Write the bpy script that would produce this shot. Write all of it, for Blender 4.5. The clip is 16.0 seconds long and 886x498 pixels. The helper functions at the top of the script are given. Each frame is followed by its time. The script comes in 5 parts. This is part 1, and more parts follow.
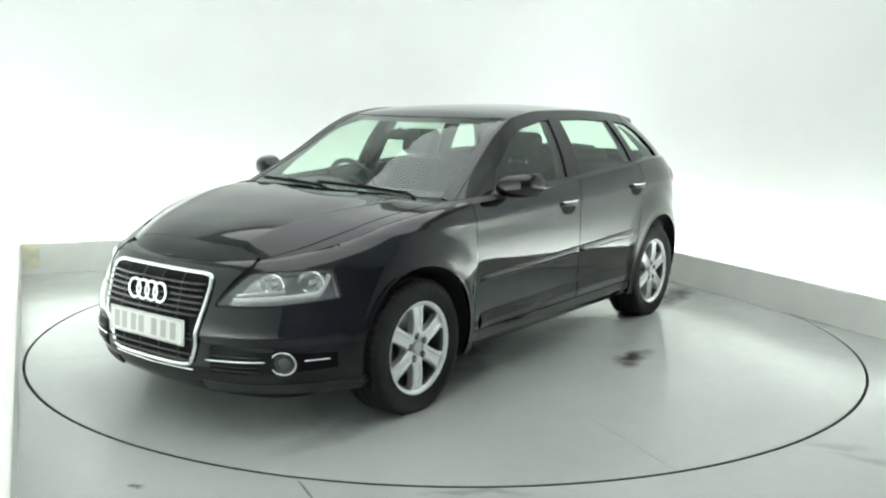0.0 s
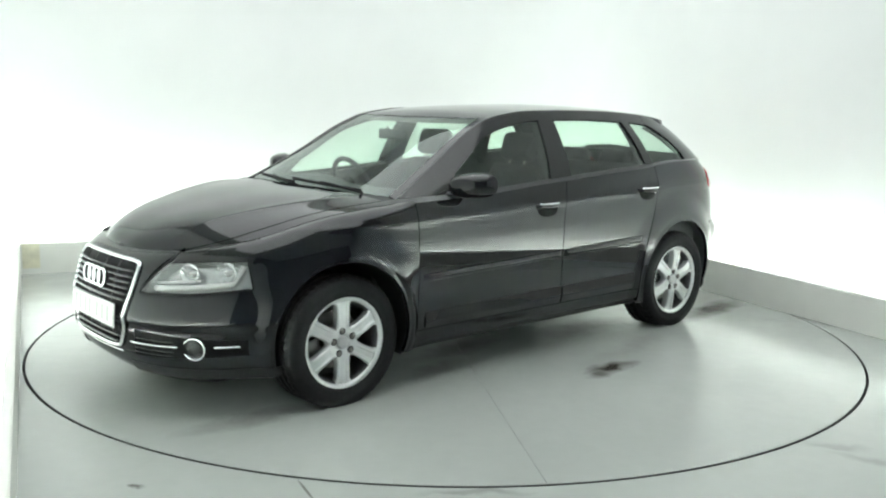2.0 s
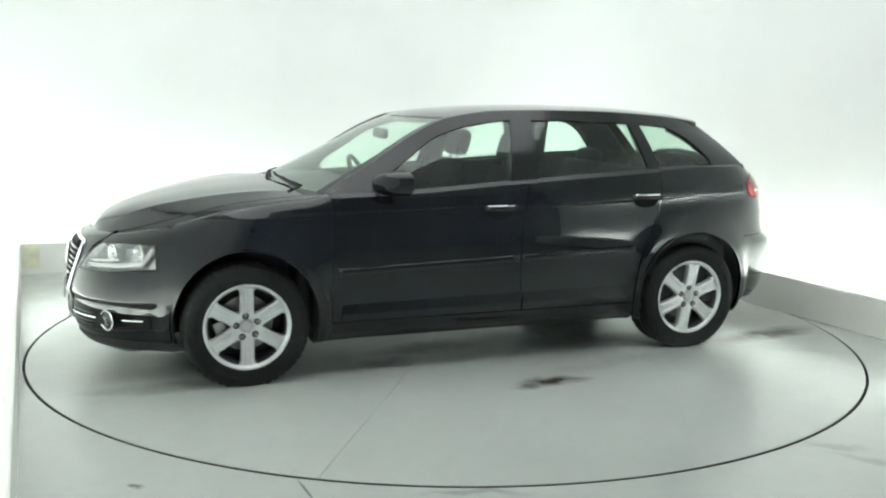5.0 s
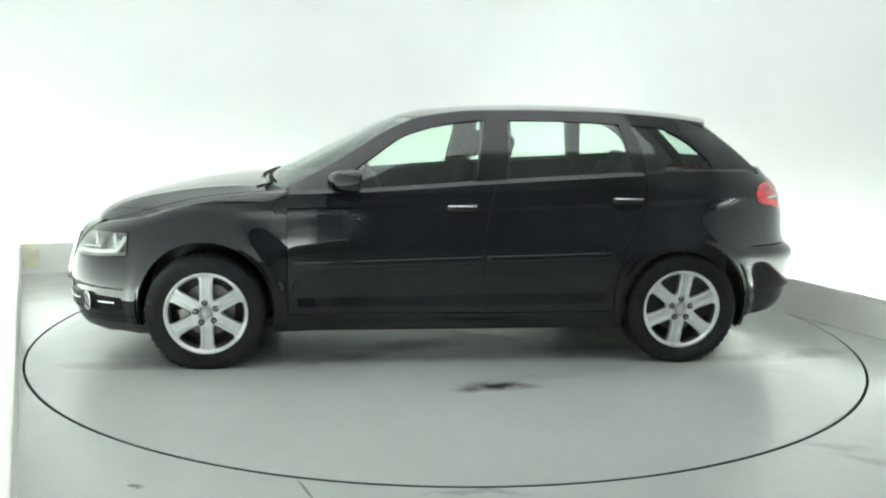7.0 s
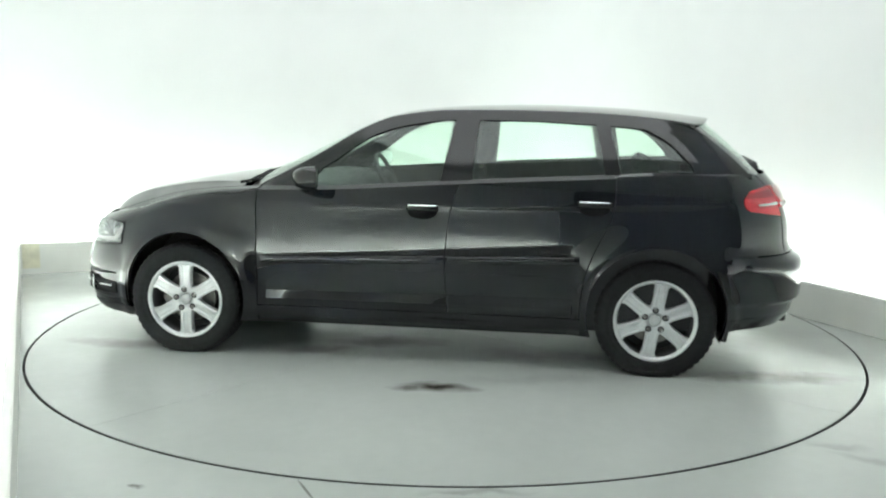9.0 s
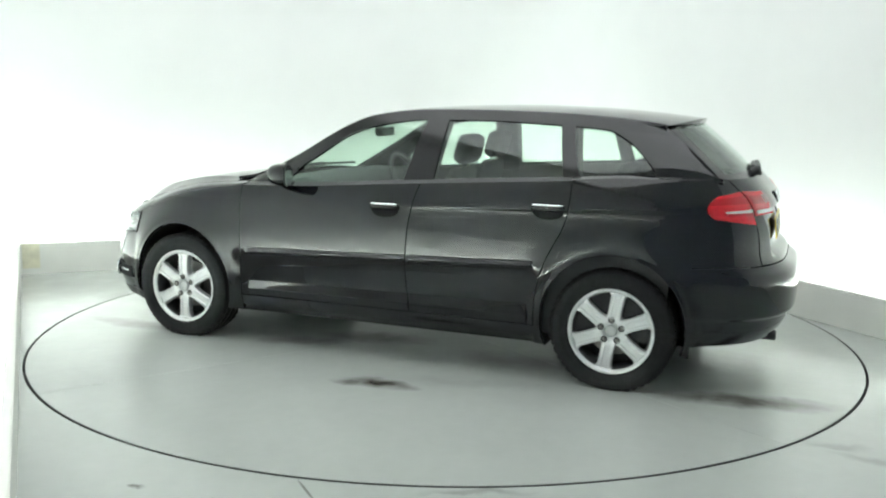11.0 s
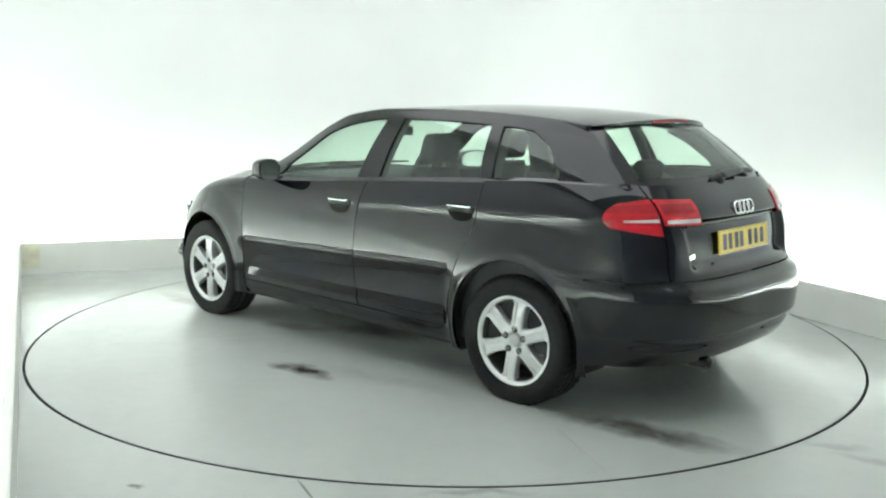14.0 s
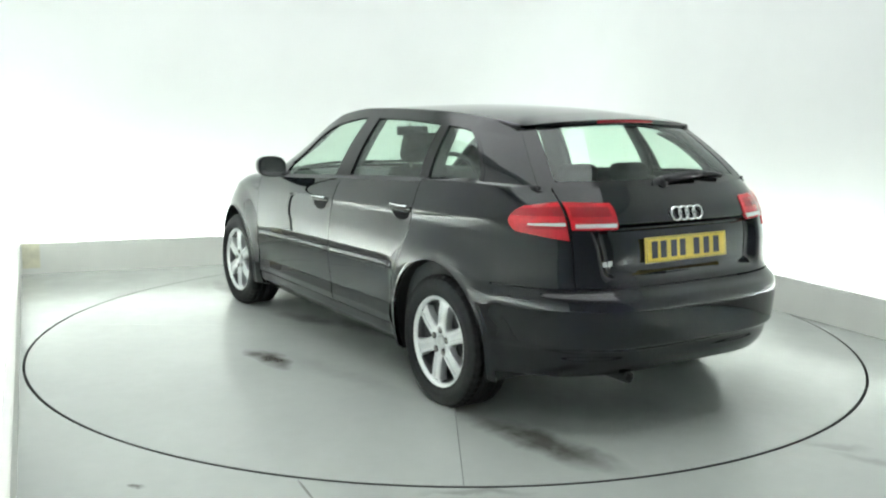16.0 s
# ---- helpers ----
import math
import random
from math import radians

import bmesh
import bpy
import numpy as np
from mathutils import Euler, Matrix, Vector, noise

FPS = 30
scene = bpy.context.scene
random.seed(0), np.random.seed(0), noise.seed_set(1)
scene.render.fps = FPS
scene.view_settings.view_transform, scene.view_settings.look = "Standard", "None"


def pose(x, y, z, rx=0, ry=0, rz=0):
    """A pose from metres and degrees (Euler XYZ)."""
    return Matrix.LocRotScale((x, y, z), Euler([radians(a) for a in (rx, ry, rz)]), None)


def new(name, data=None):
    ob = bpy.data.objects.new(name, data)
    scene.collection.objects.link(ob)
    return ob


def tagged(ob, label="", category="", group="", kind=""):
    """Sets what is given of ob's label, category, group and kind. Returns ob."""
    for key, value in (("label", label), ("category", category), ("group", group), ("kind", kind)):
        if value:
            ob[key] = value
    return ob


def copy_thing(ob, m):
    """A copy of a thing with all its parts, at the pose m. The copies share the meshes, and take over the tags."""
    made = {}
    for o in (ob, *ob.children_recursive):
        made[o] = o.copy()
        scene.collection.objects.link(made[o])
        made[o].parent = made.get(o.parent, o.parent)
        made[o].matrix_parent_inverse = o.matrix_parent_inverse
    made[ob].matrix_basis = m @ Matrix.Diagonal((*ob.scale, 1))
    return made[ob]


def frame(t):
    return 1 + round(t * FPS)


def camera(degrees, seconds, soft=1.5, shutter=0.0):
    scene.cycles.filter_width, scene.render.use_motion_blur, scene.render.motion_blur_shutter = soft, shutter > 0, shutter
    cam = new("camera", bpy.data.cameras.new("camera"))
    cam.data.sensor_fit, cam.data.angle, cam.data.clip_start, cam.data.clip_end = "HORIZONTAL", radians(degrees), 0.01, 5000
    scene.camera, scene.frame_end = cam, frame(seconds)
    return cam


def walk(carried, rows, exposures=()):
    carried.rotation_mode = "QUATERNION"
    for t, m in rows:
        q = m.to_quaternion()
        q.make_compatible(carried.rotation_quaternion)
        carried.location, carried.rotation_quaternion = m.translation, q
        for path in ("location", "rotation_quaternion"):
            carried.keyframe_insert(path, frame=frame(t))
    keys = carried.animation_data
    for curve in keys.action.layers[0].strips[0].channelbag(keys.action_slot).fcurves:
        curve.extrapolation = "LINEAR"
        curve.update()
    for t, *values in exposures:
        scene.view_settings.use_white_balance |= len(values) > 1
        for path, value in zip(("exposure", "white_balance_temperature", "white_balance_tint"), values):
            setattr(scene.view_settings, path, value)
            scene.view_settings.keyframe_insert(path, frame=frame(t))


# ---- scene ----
cam = camera(51.48, 16.0, soft=2.2)
VIEW = Matrix.Translation((0, -5.688, 1.424)) @ pose(0, 0, 0, 0, 0, 0.237) @ pose(0, 0, 0, 90 - 9.173, 0, 0) @ pose(0, 0, 0, 0, 0, 0.903)
walk(cam, [(0.0, VIEW), (16.0, VIEW)])

# ---- light ----
world = bpy.data.worlds.new("studio_dark")
world.use_nodes = True
world.node_tree.nodes["Background"].inputs[0].default_value = (0.8, 0.9, 0.85, 1)
world.node_tree.nodes["Background"].inputs[1].default_value = 0.02
scene.world = world
scene.view_settings.exposure = -0.15

# room corners on the floor, at the foot of the low kerb panels
CORNER_A = Vector((-3.386, 1.487, 0))
CORNER_B = Vector((1.015, 3.278, 0))
LEFT_DIR = Vector((0.415, -0.910, 0)).normalized()
RIGHT_DIR = Vector((0.446, -0.895, 0)).normalized()
BACK_DIR = (CORNER_B - CORNER_A).normalized()
LEN_LEFT, LEN_RIGHT = 8.6, 9.6
CORNER_C = CORNER_A + LEFT_DIR * LEN_LEFT
CORNER_D = CORNER_B + RIGHT_DIR * LEN_RIGHT
GAP = 0.36
CYC = 0.5
CEIL = 4.2


def outward(d, side):
    return Vector((-d.y, d.x, 0)) * side


OUT_BACK = outward(BACK_DIR, 1)
OUT_LEFT = outward(LEFT_DIR, -1)
OUT_RIGHT = outward(RIGHT_DIR, 1)


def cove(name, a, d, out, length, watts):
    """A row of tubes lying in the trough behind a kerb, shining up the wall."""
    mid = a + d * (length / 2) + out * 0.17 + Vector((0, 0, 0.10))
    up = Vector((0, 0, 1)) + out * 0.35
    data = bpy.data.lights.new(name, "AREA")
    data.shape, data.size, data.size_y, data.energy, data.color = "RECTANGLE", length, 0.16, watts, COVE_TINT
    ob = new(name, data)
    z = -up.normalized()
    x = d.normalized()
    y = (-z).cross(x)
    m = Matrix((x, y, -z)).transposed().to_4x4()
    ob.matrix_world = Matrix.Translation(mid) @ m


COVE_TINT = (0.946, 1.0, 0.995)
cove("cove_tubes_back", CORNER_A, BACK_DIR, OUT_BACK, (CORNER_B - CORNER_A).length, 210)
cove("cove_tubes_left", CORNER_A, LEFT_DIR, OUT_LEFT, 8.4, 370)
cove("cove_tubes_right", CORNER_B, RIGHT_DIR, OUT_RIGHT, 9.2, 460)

# unseen broad soft fill light, added under the ceiling over the turntable
panel = bpy.data.lights.new("ceiling_fill_light", "AREA")
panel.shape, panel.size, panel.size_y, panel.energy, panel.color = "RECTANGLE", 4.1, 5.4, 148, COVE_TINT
panel_ob = new("ceiling_fill_light", panel)
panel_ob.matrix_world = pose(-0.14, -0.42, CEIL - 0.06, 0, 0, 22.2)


# ---- materials ----
def material(name, color, rough=0.5, metal=0.0, coat=0.0, coat_rough=0.03, coat_ior=1.5, spec=0.5, var=0.0, scale=8.0, bump=0.0, bump_scale=200.0,
             trans=0.0, emit=None, emit_power=0.0, ior=1.5, rough_var=0.0):
    m = bpy.data.materials.new(name)
    m.use_nodes = True
    nt = m.node_tree
    b = nt.nodes["Principled BSDF"]
    b.inputs["Base Color"].default_value = (*color, 1)
    b.inputs["Roughness"].default_value = rough
    b.inputs["Metallic"].default_value = metal
    b.inputs["Coat Weight"].default_value = coat
    b.inputs["Coat Roughness"].default_value = coat_rough
    b.inputs["Coat IOR"].default_value = coat_ior
    b.inputs["Specular IOR Level"].default_value = spec
    b.inputs["Transmission Weight"].default_value = trans
    b.inputs["IOR"].default_value = ior
    if emit:
        b.inputs["Emission Color"].default_value = (*emit, 1)
        b.inputs["Emission Strength"].default_value = emit_power
    co = nt.nodes.new("ShaderNodeTexCoord")
    if var or rough_var:
        n = nt.nodes.new("ShaderNodeTexNoise")
        n.inputs["Scale"].default_value, n.inputs["Detail"].default_value = scale, 6
        nt.links.new(co.outputs["Object"], n.inputs["Vector"])
        if var:
            r = nt.nodes.new("ShaderNodeMapRange")
            r.inputs["From Min"].default_value, r.inputs["From Max"].default_value = 0.3, 0.7
            r.inputs["To Min"].default_value, r.inputs["To Max"].default_value = 1 - var, 1 + var
            nt.links.new(n.outputs["Fac"], r.inputs["Value"])
            x = nt.nodes.new("ShaderNodeVectorMath")
            x.operation = "SCALE"
            x.inputs[0].default_value = color
            nt.links.new(r.outputs["Result"], x.inputs["Scale"])
            nt.links.new(x.outputs["Vector"], b.inputs["Base Color"])
        if rough_var:
            r = nt.nodes.new("ShaderNodeMapRange")
            r.inputs["From Min"].default_value, r.inputs["From Max"].default_value = 0.3, 0.7
            r.inputs["To Min"].default_value, r.inputs["To Max"].default_value = max(0.0, rough - rough_var), rough + rough_var
            nt.links.new(n.outputs["Fac"], r.inputs["Value"])
            nt.links.new(r.outputs["Result"], b.inputs["Roughness"])
    if bump:
        n2 = nt.nodes.new("ShaderNodeTexNoise")
        n2.inputs["Scale"].default_value, n2.inputs["Detail"].default_value = bump_scale, 3
        nt.links.new(co.outputs["Object"], n2.inputs["Vector"])
        bp = nt.nodes.new("ShaderNodeBump")
        bp.inputs["Strength"].default_value, bp.inputs["Distance"].default_value = bump, 0.004
        nt.links.new(n2.outputs["Fac"], bp.inputs["Height"])
        nt.links.new(bp.outputs["Normal"], b.inputs["Normal"])
    return m


def floor_material(name, stains):
    """Painted concrete, worn glossy paint with scuffs; stains: x, y, length, breadth, turn in degrees, darkness."""
    m = material(name, (0.50, 0.53, 0.50), 0.20, spec=0.6, rough_var=0.06, scale=5.0)
    nt = m.node_tree
    b = nt.nodes["Principled BSDF"]
    co = nt.nodes["Texture Coordinate"] if "Texture Coordinate" in nt.nodes else nt.nodes.new("ShaderNodeTexCoord")

    def noise_node(scale, detail=5.0, distort=0.0):
        n = nt.nodes.new("ShaderNodeTexNoise")
        n.inputs["Scale"].default_value, n.inputs["Detail"].default_value, n.inputs["Distortion"].default_value = scale, detail, distort
        nt.links.new(co.outputs["Object"], n.inputs["Vector"])
        return n

    def rng(src, a, c, lo, hi):
        r = nt.nodes.new("ShaderNodeMapRange")
        for k, v in zip(("From Min", "From Max", "To Min", "To Max"), (a, c, lo, hi)):
            r.inputs[k].default_value = v
        nt.links.new(src, r.inputs["Value"])
        return r.outputs["Result"]

    def mth(op, a, c):
        n = nt.nodes.new("ShaderNodeMath")
        n.operation = op
        for i, v in enumerate((a, c)):
            if isinstance(v, (int, float)):
                n.inputs[i].default_value = v
            else:
                nt.links.new(v, n.inputs[i])
        return n.outputs[0]

    big = rng(noise_node(0.9, 4).outputs["Fac"], 0.3, 0.7, 0.94, 1.05)
    tone = mth("MULTIPLY", big, rng(noise_node(14, 3).outputs["Fac"], 0.3, 0.7, 0.985, 1.015))
    wob = noise_node(6.0, 5, 0.4)
    off = nt.nodes.new("ShaderNodeVectorMath")
    off.operation = "MULTIPLY_ADD"
    off.inputs[1].default_value, off.inputs[2].default_value = (0.16, 0.16, 0.0), (-0.08, -0.08, 0.0)
    nt.links.new(wob.outputs["Color"], off.inputs[0])
    bent = nt.nodes.new("ShaderNodeVectorMath")
    bent.operation = "ADD"
    nt.links.new(co.outputs["Object"], bent.inputs[0])
    nt.links.new(off.outputs["Vector"], bent.inputs[1])
    broken = rng(noise_node(11, 5).outputs["Fac"], 0.34, 0.52, 0.80, 1.0)
    dirt = 0.0
    for x, y, ln, br, turn, dark in stains:
        mp = nt.nodes.new("ShaderNodeMapping")
        mp.vector_type = "TEXTURE"
        mp.inputs["Location"].default_value = (x, y, 0)
        mp.inputs["Rotation"].default_value = (0, 0, radians(turn))
        mp.inputs["Scale"].default_value = (ln, br, 1)
        nt.links.new(bent.outputs["Vector"] if br > 0.02 else co.outputs["Object"], mp.inputs["Vector"])
        d = nt.nodes.new("ShaderNodeVectorMath")
        d.operation = "LENGTH"
        nt.links.new(mp.outputs["Vector"], d.inputs[0])
        mask = mth("MULTIPLY", rng(d.outputs["Value"], 0.35, 1.15, dark, 0.0), broken)
        dirt = mth("MAXIMUM", dirt, mask)
    sc = nt.nodes.new("ShaderNodeVectorMath")
    sc.operation = "SCALE"
    sc.inputs[0].default_value = (0.50, 0.53, 0.50)
    nt.links.new(tone, sc.inputs["Scale"])
    grime = nt.nodes.new("ShaderNodeMix")
    grime.data_type = "RGBA"
    grime.inputs["B"].default_value = (0.075, 0.068, 0.055, 1)
    nt.links.new(dirt, grime.inputs["Factor"])
    nt.links.new(sc.outputs["Vector"], grime.inputs["A"])
    nt.links.new(grime.outputs["Result"], b.inputs["Base Color"])
    return m


M_WALL = material("white_matt_wall_paint", (0.84, 0.855, 0.845), 0.75, var=0.02, scale=1.2, bump=0.05, bump_scale=60)
M_KERB = material("painted_kerb_board", (0.84, 0.85, 0.80), 0.55, var=0.04, scale=3.0, bump=0.08, bump_scale=40)
# tone of the unseen wall, set for what the car's side mirrors
M_DARKWALL = material("grey_wall_paint", (0.24, 0.25, 0.275), 0.8, var=0.05, scale=2.0)
# tone of the unseen ceiling, set for bounce light and bonnet reflections
M_CEIL = material("ceiling_paint", (0.52, 0.525, 0.53), 0.8, var=0.02, scale=2.0)
M_FLOOR = floor_material("painted_concrete_floor", [(-1.14, -2.49, 0.035, 0.022, 10, 0.75), (1.66, -1.95, 0.16, 0.05, -12, 0.22), (1.80, -2.12, 0.2, 0.05, -30, 0.25),
                                                    (0.12, -2.49, 0.22, 0.03, 4, 0.35), (-0.50, -2.50, 0.12, 0.007, -64, 0.85)])
M_TABLE = floor_material("painted_turntable_floor", [(-0.14, 1.22, 0.21, 0.085, 0, 1.0), (0.02, 1.27, 0.10, 0.06, 20, 0.75), (-1.85, 0.75, 0.45, 0.12, -170, 0.85),
                                                     (0.28, 0.42, 0.36, 0.14, 8, 0.5), (0.62, 0.66, 0.28, 0.10, 20, 0.38), (-0.75, 0.55, 0.5, 0.16, 0, 0.35), (1.75, 0.75, 0.4, 0.09, 0, 0.35),
                                                     (-0.55, 1.02, 0.6, 0.09, 12, 0.14), (-1.5, 0.2, 0.5, 0.3, 30, 0.25)])
# lines the gap round the turntable, whose shade is put into this colour
M_GAP = material("dark_gap_shade", (0.02, 0.022, 0.022), 0.8)
M_PAINT = material("black_pearl_car_paint", (0.0020, 0.0024, 0.0042), 0.6, coat=1.0, coat_rough=0.006, coat_ior=1.52, spec=0.0)
M_BLACK = material("black_satin_plastic", (0.014, 0.015, 0.016), 0.42, bump=0.05, bump_scale=500)
# black wiper plastic; also colours recesses with the shade they would hold
M_DEEP = material("black_plastic_and_recess_shade", (0.004, 0.004, 0.0045), 0.6, spec=0.15)
M_GLOSSBLACK = material("gloss_black_trim", (0.010, 0.010, 0.011), 0.12)
M_RUBBER = material("tyre_rubber", (0.014, 0.014, 0.015), 0.75, spec=0.25, var=0.15, scale=30, bump=0.15, bump_scale=150)
M_ALLOY = material("silver_painted_alloy", (0.72, 0.73, 0.74), 0.30, metal=0.45, coat=0.4, var=0.03, scale=20)
M_CHROME = material("bright_chrome", (0.82, 0.83, 0.84), 0.10, metal=1.0)
# dark copy of the rim metal: shade inside the wheel put into its colour
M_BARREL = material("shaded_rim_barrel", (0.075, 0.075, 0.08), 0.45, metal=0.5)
M_STEEL = material("brake_disc_steel", (0.30, 0.29, 0.28), 0.4, metal=0.9, var=0.1, scale=25)
M_CLOTH = material("dark_grey_seat_cloth", (0.022, 0.023, 0.025), 0.9, var=0.15, scale=60, bump=0.2, bump_scale=400)
M_TRIM = material("dark_cabin_plastic", (0.025, 0.026, 0.028), 0.6, var=0.06, scale=30, bump=0.1, bump_scale=300)
M_HEADLINER = material("light_grey_headliner", (0.42, 0.43, 0.41), 0.9, var=0.03, scale=40)
M_RED = material("red_lamp_plastic", (0.55, 0.012, 0.02), 0.10, coat=0.6, spec=0.6, var=0.1, scale=60)
M_REDDARK = material("dark_red_lamp_plastic", (0.34, 0.008, 0.014), 0.12, coat=0.6)
M_CLEARLAMP = material("frosted_clear_lamp_plastic", (0.75, 0.74, 0.74), 0.2, coat=0.5)
M_REFLECTOR = material("lamp_reflector_metal", (0.90, 0.91, 0.92), 0.14, metal=0.8)
M_BEZEL = material("grey_lamp_bezel", (0.62, 0.625, 0.63), 0.22, metal=0.85)
M_YELLOW = material("yellow_plate_plastic", (0.72, 0.50, 0.03), 0.35, coat=0.3, var=0.02)
M_WHITEPLATE = material("white_plate_plastic", (0.46, 0.46, 0.45), 0.35, coat=0.3, var=0.02)
M_GREYINK = material("grey_plate_ink", (0.27, 0.27, 0.265), 0.5)
M_INK = material("black_plate_ink", (0.012, 0.012, 0.012), 0.4)
M_TAPE = material("yellowed_tape", (0.78, 0.76, 0.60), 0.6, var=0.12, scale=14)


def glass_material(name, tint, rough=0.0):
    """Thin automotive glass: clear with a tint, and a mirror sheen by Fresnel."""
    m = bpy.data.materials.new(name)
    m.use_nodes = True
    nt = m.node_tree
    nt.nodes.remove(nt.nodes["Principled BSDF"])
    out = nt.nodes["Material Output"]
    t = nt.nodes.new("ShaderNodeBsdfTransparent")
    t.inputs["Color"].default_value = (*tint, 1)
    g = nt.nodes.new("ShaderNodeBsdfGlossy")
    g.inputs["Roughness"].default_value = rough
    g.inputs["Color"].default_value = (0.95, 1.0, 0.97, 1)
    lw = nt.nodes.new("ShaderNodeLayerWeight")
    lw.inputs["Blend"].default_value = 0.5
    pw = nt.nodes.new("ShaderNodeMath")
    pw.operation = "POWER"
    nt.links.new(lw.outputs["Facing"], pw.inputs[0])
    pw.inputs[1].default_value = 5.0
    f = nt.nodes.new("ShaderNodeMapRange")
    f.inputs["To Min"].default_value, f.inputs["To Max"].default_value = 0.07, 1.0
    nt.links.new(pw.outputs[0], f.inputs["Value"])
    mix = nt.nodes.new("ShaderNodeMixShader")
    nt.links.new(f.outputs[0], mix.inputs[0])
    nt.links.new(t.outputs[0], mix.inputs[1])
    nt.links.new(g.outputs[0], mix.inputs[2])
    nt.links.new(mix.outputs[0], out.inputs["Surface"])
    return m


M_GLASS = glass_material("green_tinted_car_glass", (0.78, 0.90, 0.82))
M_LENS = glass_material("clear_lamp_lens", (0.93, 0.94, 0.94))


# ---- mesh helpers ----
def part(name, bm, mat, parent=None, label="", smooth=True, place=None):
    """Links a bmesh as one mesh object under a thing or a part."""
    me = bpy.data.meshes.new(name)
    bm.to_mesh(me)
    bm.free()
    for mm in (mat if isinstance(mat, (list, tuple)) else (mat,)):
        me.materials.append(mm)
    if smooth:
        me.shade_smooth()
    ob = new(name, me)
    if place is not None:
        ob.matrix_basis = place
    if parent is not None:
        ob.parent = parent
    if label:
        tagged(ob, label)
    return ob


def box(bm, x0, x1, y0, y1, z0, z1, m=None, bevel=0.0, seg=2):
    vs = [bm.verts.new((x, y, z)) for x in (x0, x1) for y in (y0, y1) for z in (z0, z1)]
    fs = [bm.faces.new([vs[i] for i in q]) for q in ((0, 1, 3, 2), (4, 6, 7, 5), (0, 4, 5, 1), (2, 3, 7, 6), (0, 2, 6, 4), (1, 5, 7, 3))]
    if bevel:
        es = list({e for f in fs for e in f.edges})
        got = bmesh.ops.bevel(bm, geom=es, offset=bevel, segments=seg, affect="EDGES", profile=0.5)
        vs = list({v for f in got["faces"] for v in f.verts} | {v for v in vs if v.is_valid})
    if m is not None:
        bmesh.ops.transform(bm, matrix=m, verts=[v for v in vs if v.is_valid])
    return vs


def prism(bm, a, b, c, d, z0, z1):
    """A wall with the plan a, b, c, d."""
    lo = [bm.verts.new((p.x, p.y, z0)) for p in (a, b, c, d)]
    hi = [bm.verts.new((p.x, p.y, z1)) for p in (a, b, c, d)]
    bm.faces.new(lo[::-1]), bm.faces.new(hi)
    for i in range(4):
        j = (i + 1) % 4
        bm.faces.new((lo[i], lo[j], hi[j], hi[i]))


def lathe(bm, prof, n=48, axis="y", full=True):
    """Turns a profile of (radius, offset along the axis)."""
    rings = []
    for r, o in prof:
        ring = []
        for i in range(n):
            a = 2 * math.pi * i / n
            ring.append(bm.verts.new((r * math.cos(a), o, r * math.sin(a))) if axis == "y" else bm.verts.new((r * math.cos(a), r * math.sin(a), o)))
        rings.append(ring)
    for p, q in zip(rings, rings[1:]):
        for i in range(n):
            j = (i + 1) % n
            bm.faces.new((p[i], p[j], q[j], q[i]))
    return rings


def tube(bm, pts, r, n=8, closed=False, flat=1.0):
    """A rod along points."""
    rings = []
    k = len(pts)
    for i, p in enumerate(pts):
        a = pts[(i - 1) % k] if closed or i else pts[0]
        b = pts[(i + 1) % k] if closed or i < k - 1 else pts[-1]
        d = (Vector(b) - Vector(a)).normalized()
        s = d.cross(Vector((0, 0, 1)))
        if s.length < 0.05:
            s = d.cross(Vector((0, 1, 0)))
        s.normalize()
        u = s.cross(d)
        rings.append([bm.verts.new(Vector(p) + s * (r * math.cos(t)) + u * (r * flat * math.sin(t))) for t in [2 * math.pi * j / n for j in range(n)]])
    for i in range(k if closed else k - 1):
        p, q = rings[i], rings[(i + 1) % k]
        for j in range(n):
            bm.faces.new((p[j], p[(j + 1) % n], q[(j + 1) % n], q[j]))
    if not closed:
        bm.faces.new(rings[0][::-1]), bm.faces.new(rings[-1])


def spline(xs, ys):
    """A smooth curve through points with monotone slopes."""
    xs, ys = list(xs), list(ys)
    if xs[0] > xs[-1]:
        xs, ys = xs[::-1], ys[::-1]
    n = len(xs)
    d = [(ys[i + 1] - ys[i]) / (xs[i + 1] - xs[i]) for i in range(n - 1)]
    m = [d[0]] + [0 if d[i - 1] * d[i] <= 0 else 2 * d[i - 1] * d[i] / (d[i - 1] + d[i]) for i in range(1, n - 1)] + [d[-1]]

    def f(x):
        if x <= xs[0]:
            return ys[0] + m[0] * (x - xs[0])
        if x >= xs[-1]:
            return ys[-1] + m[-1] * (x - xs[-1])
        i = next(k for k in range(n - 1) if x <= xs[k + 1])
        h = xs[i + 1] - xs[i]
        t = (x - xs[i]) / h
        return (2 * t**3 - 3 * t * t + 1) * ys[i] + (t**3 - 2 * t * t + t) * h * m[i] + (3 * t * t - 2 * t**3) * ys[i + 1] + (t**3 - t * t) * h * m[i + 1]

    return f


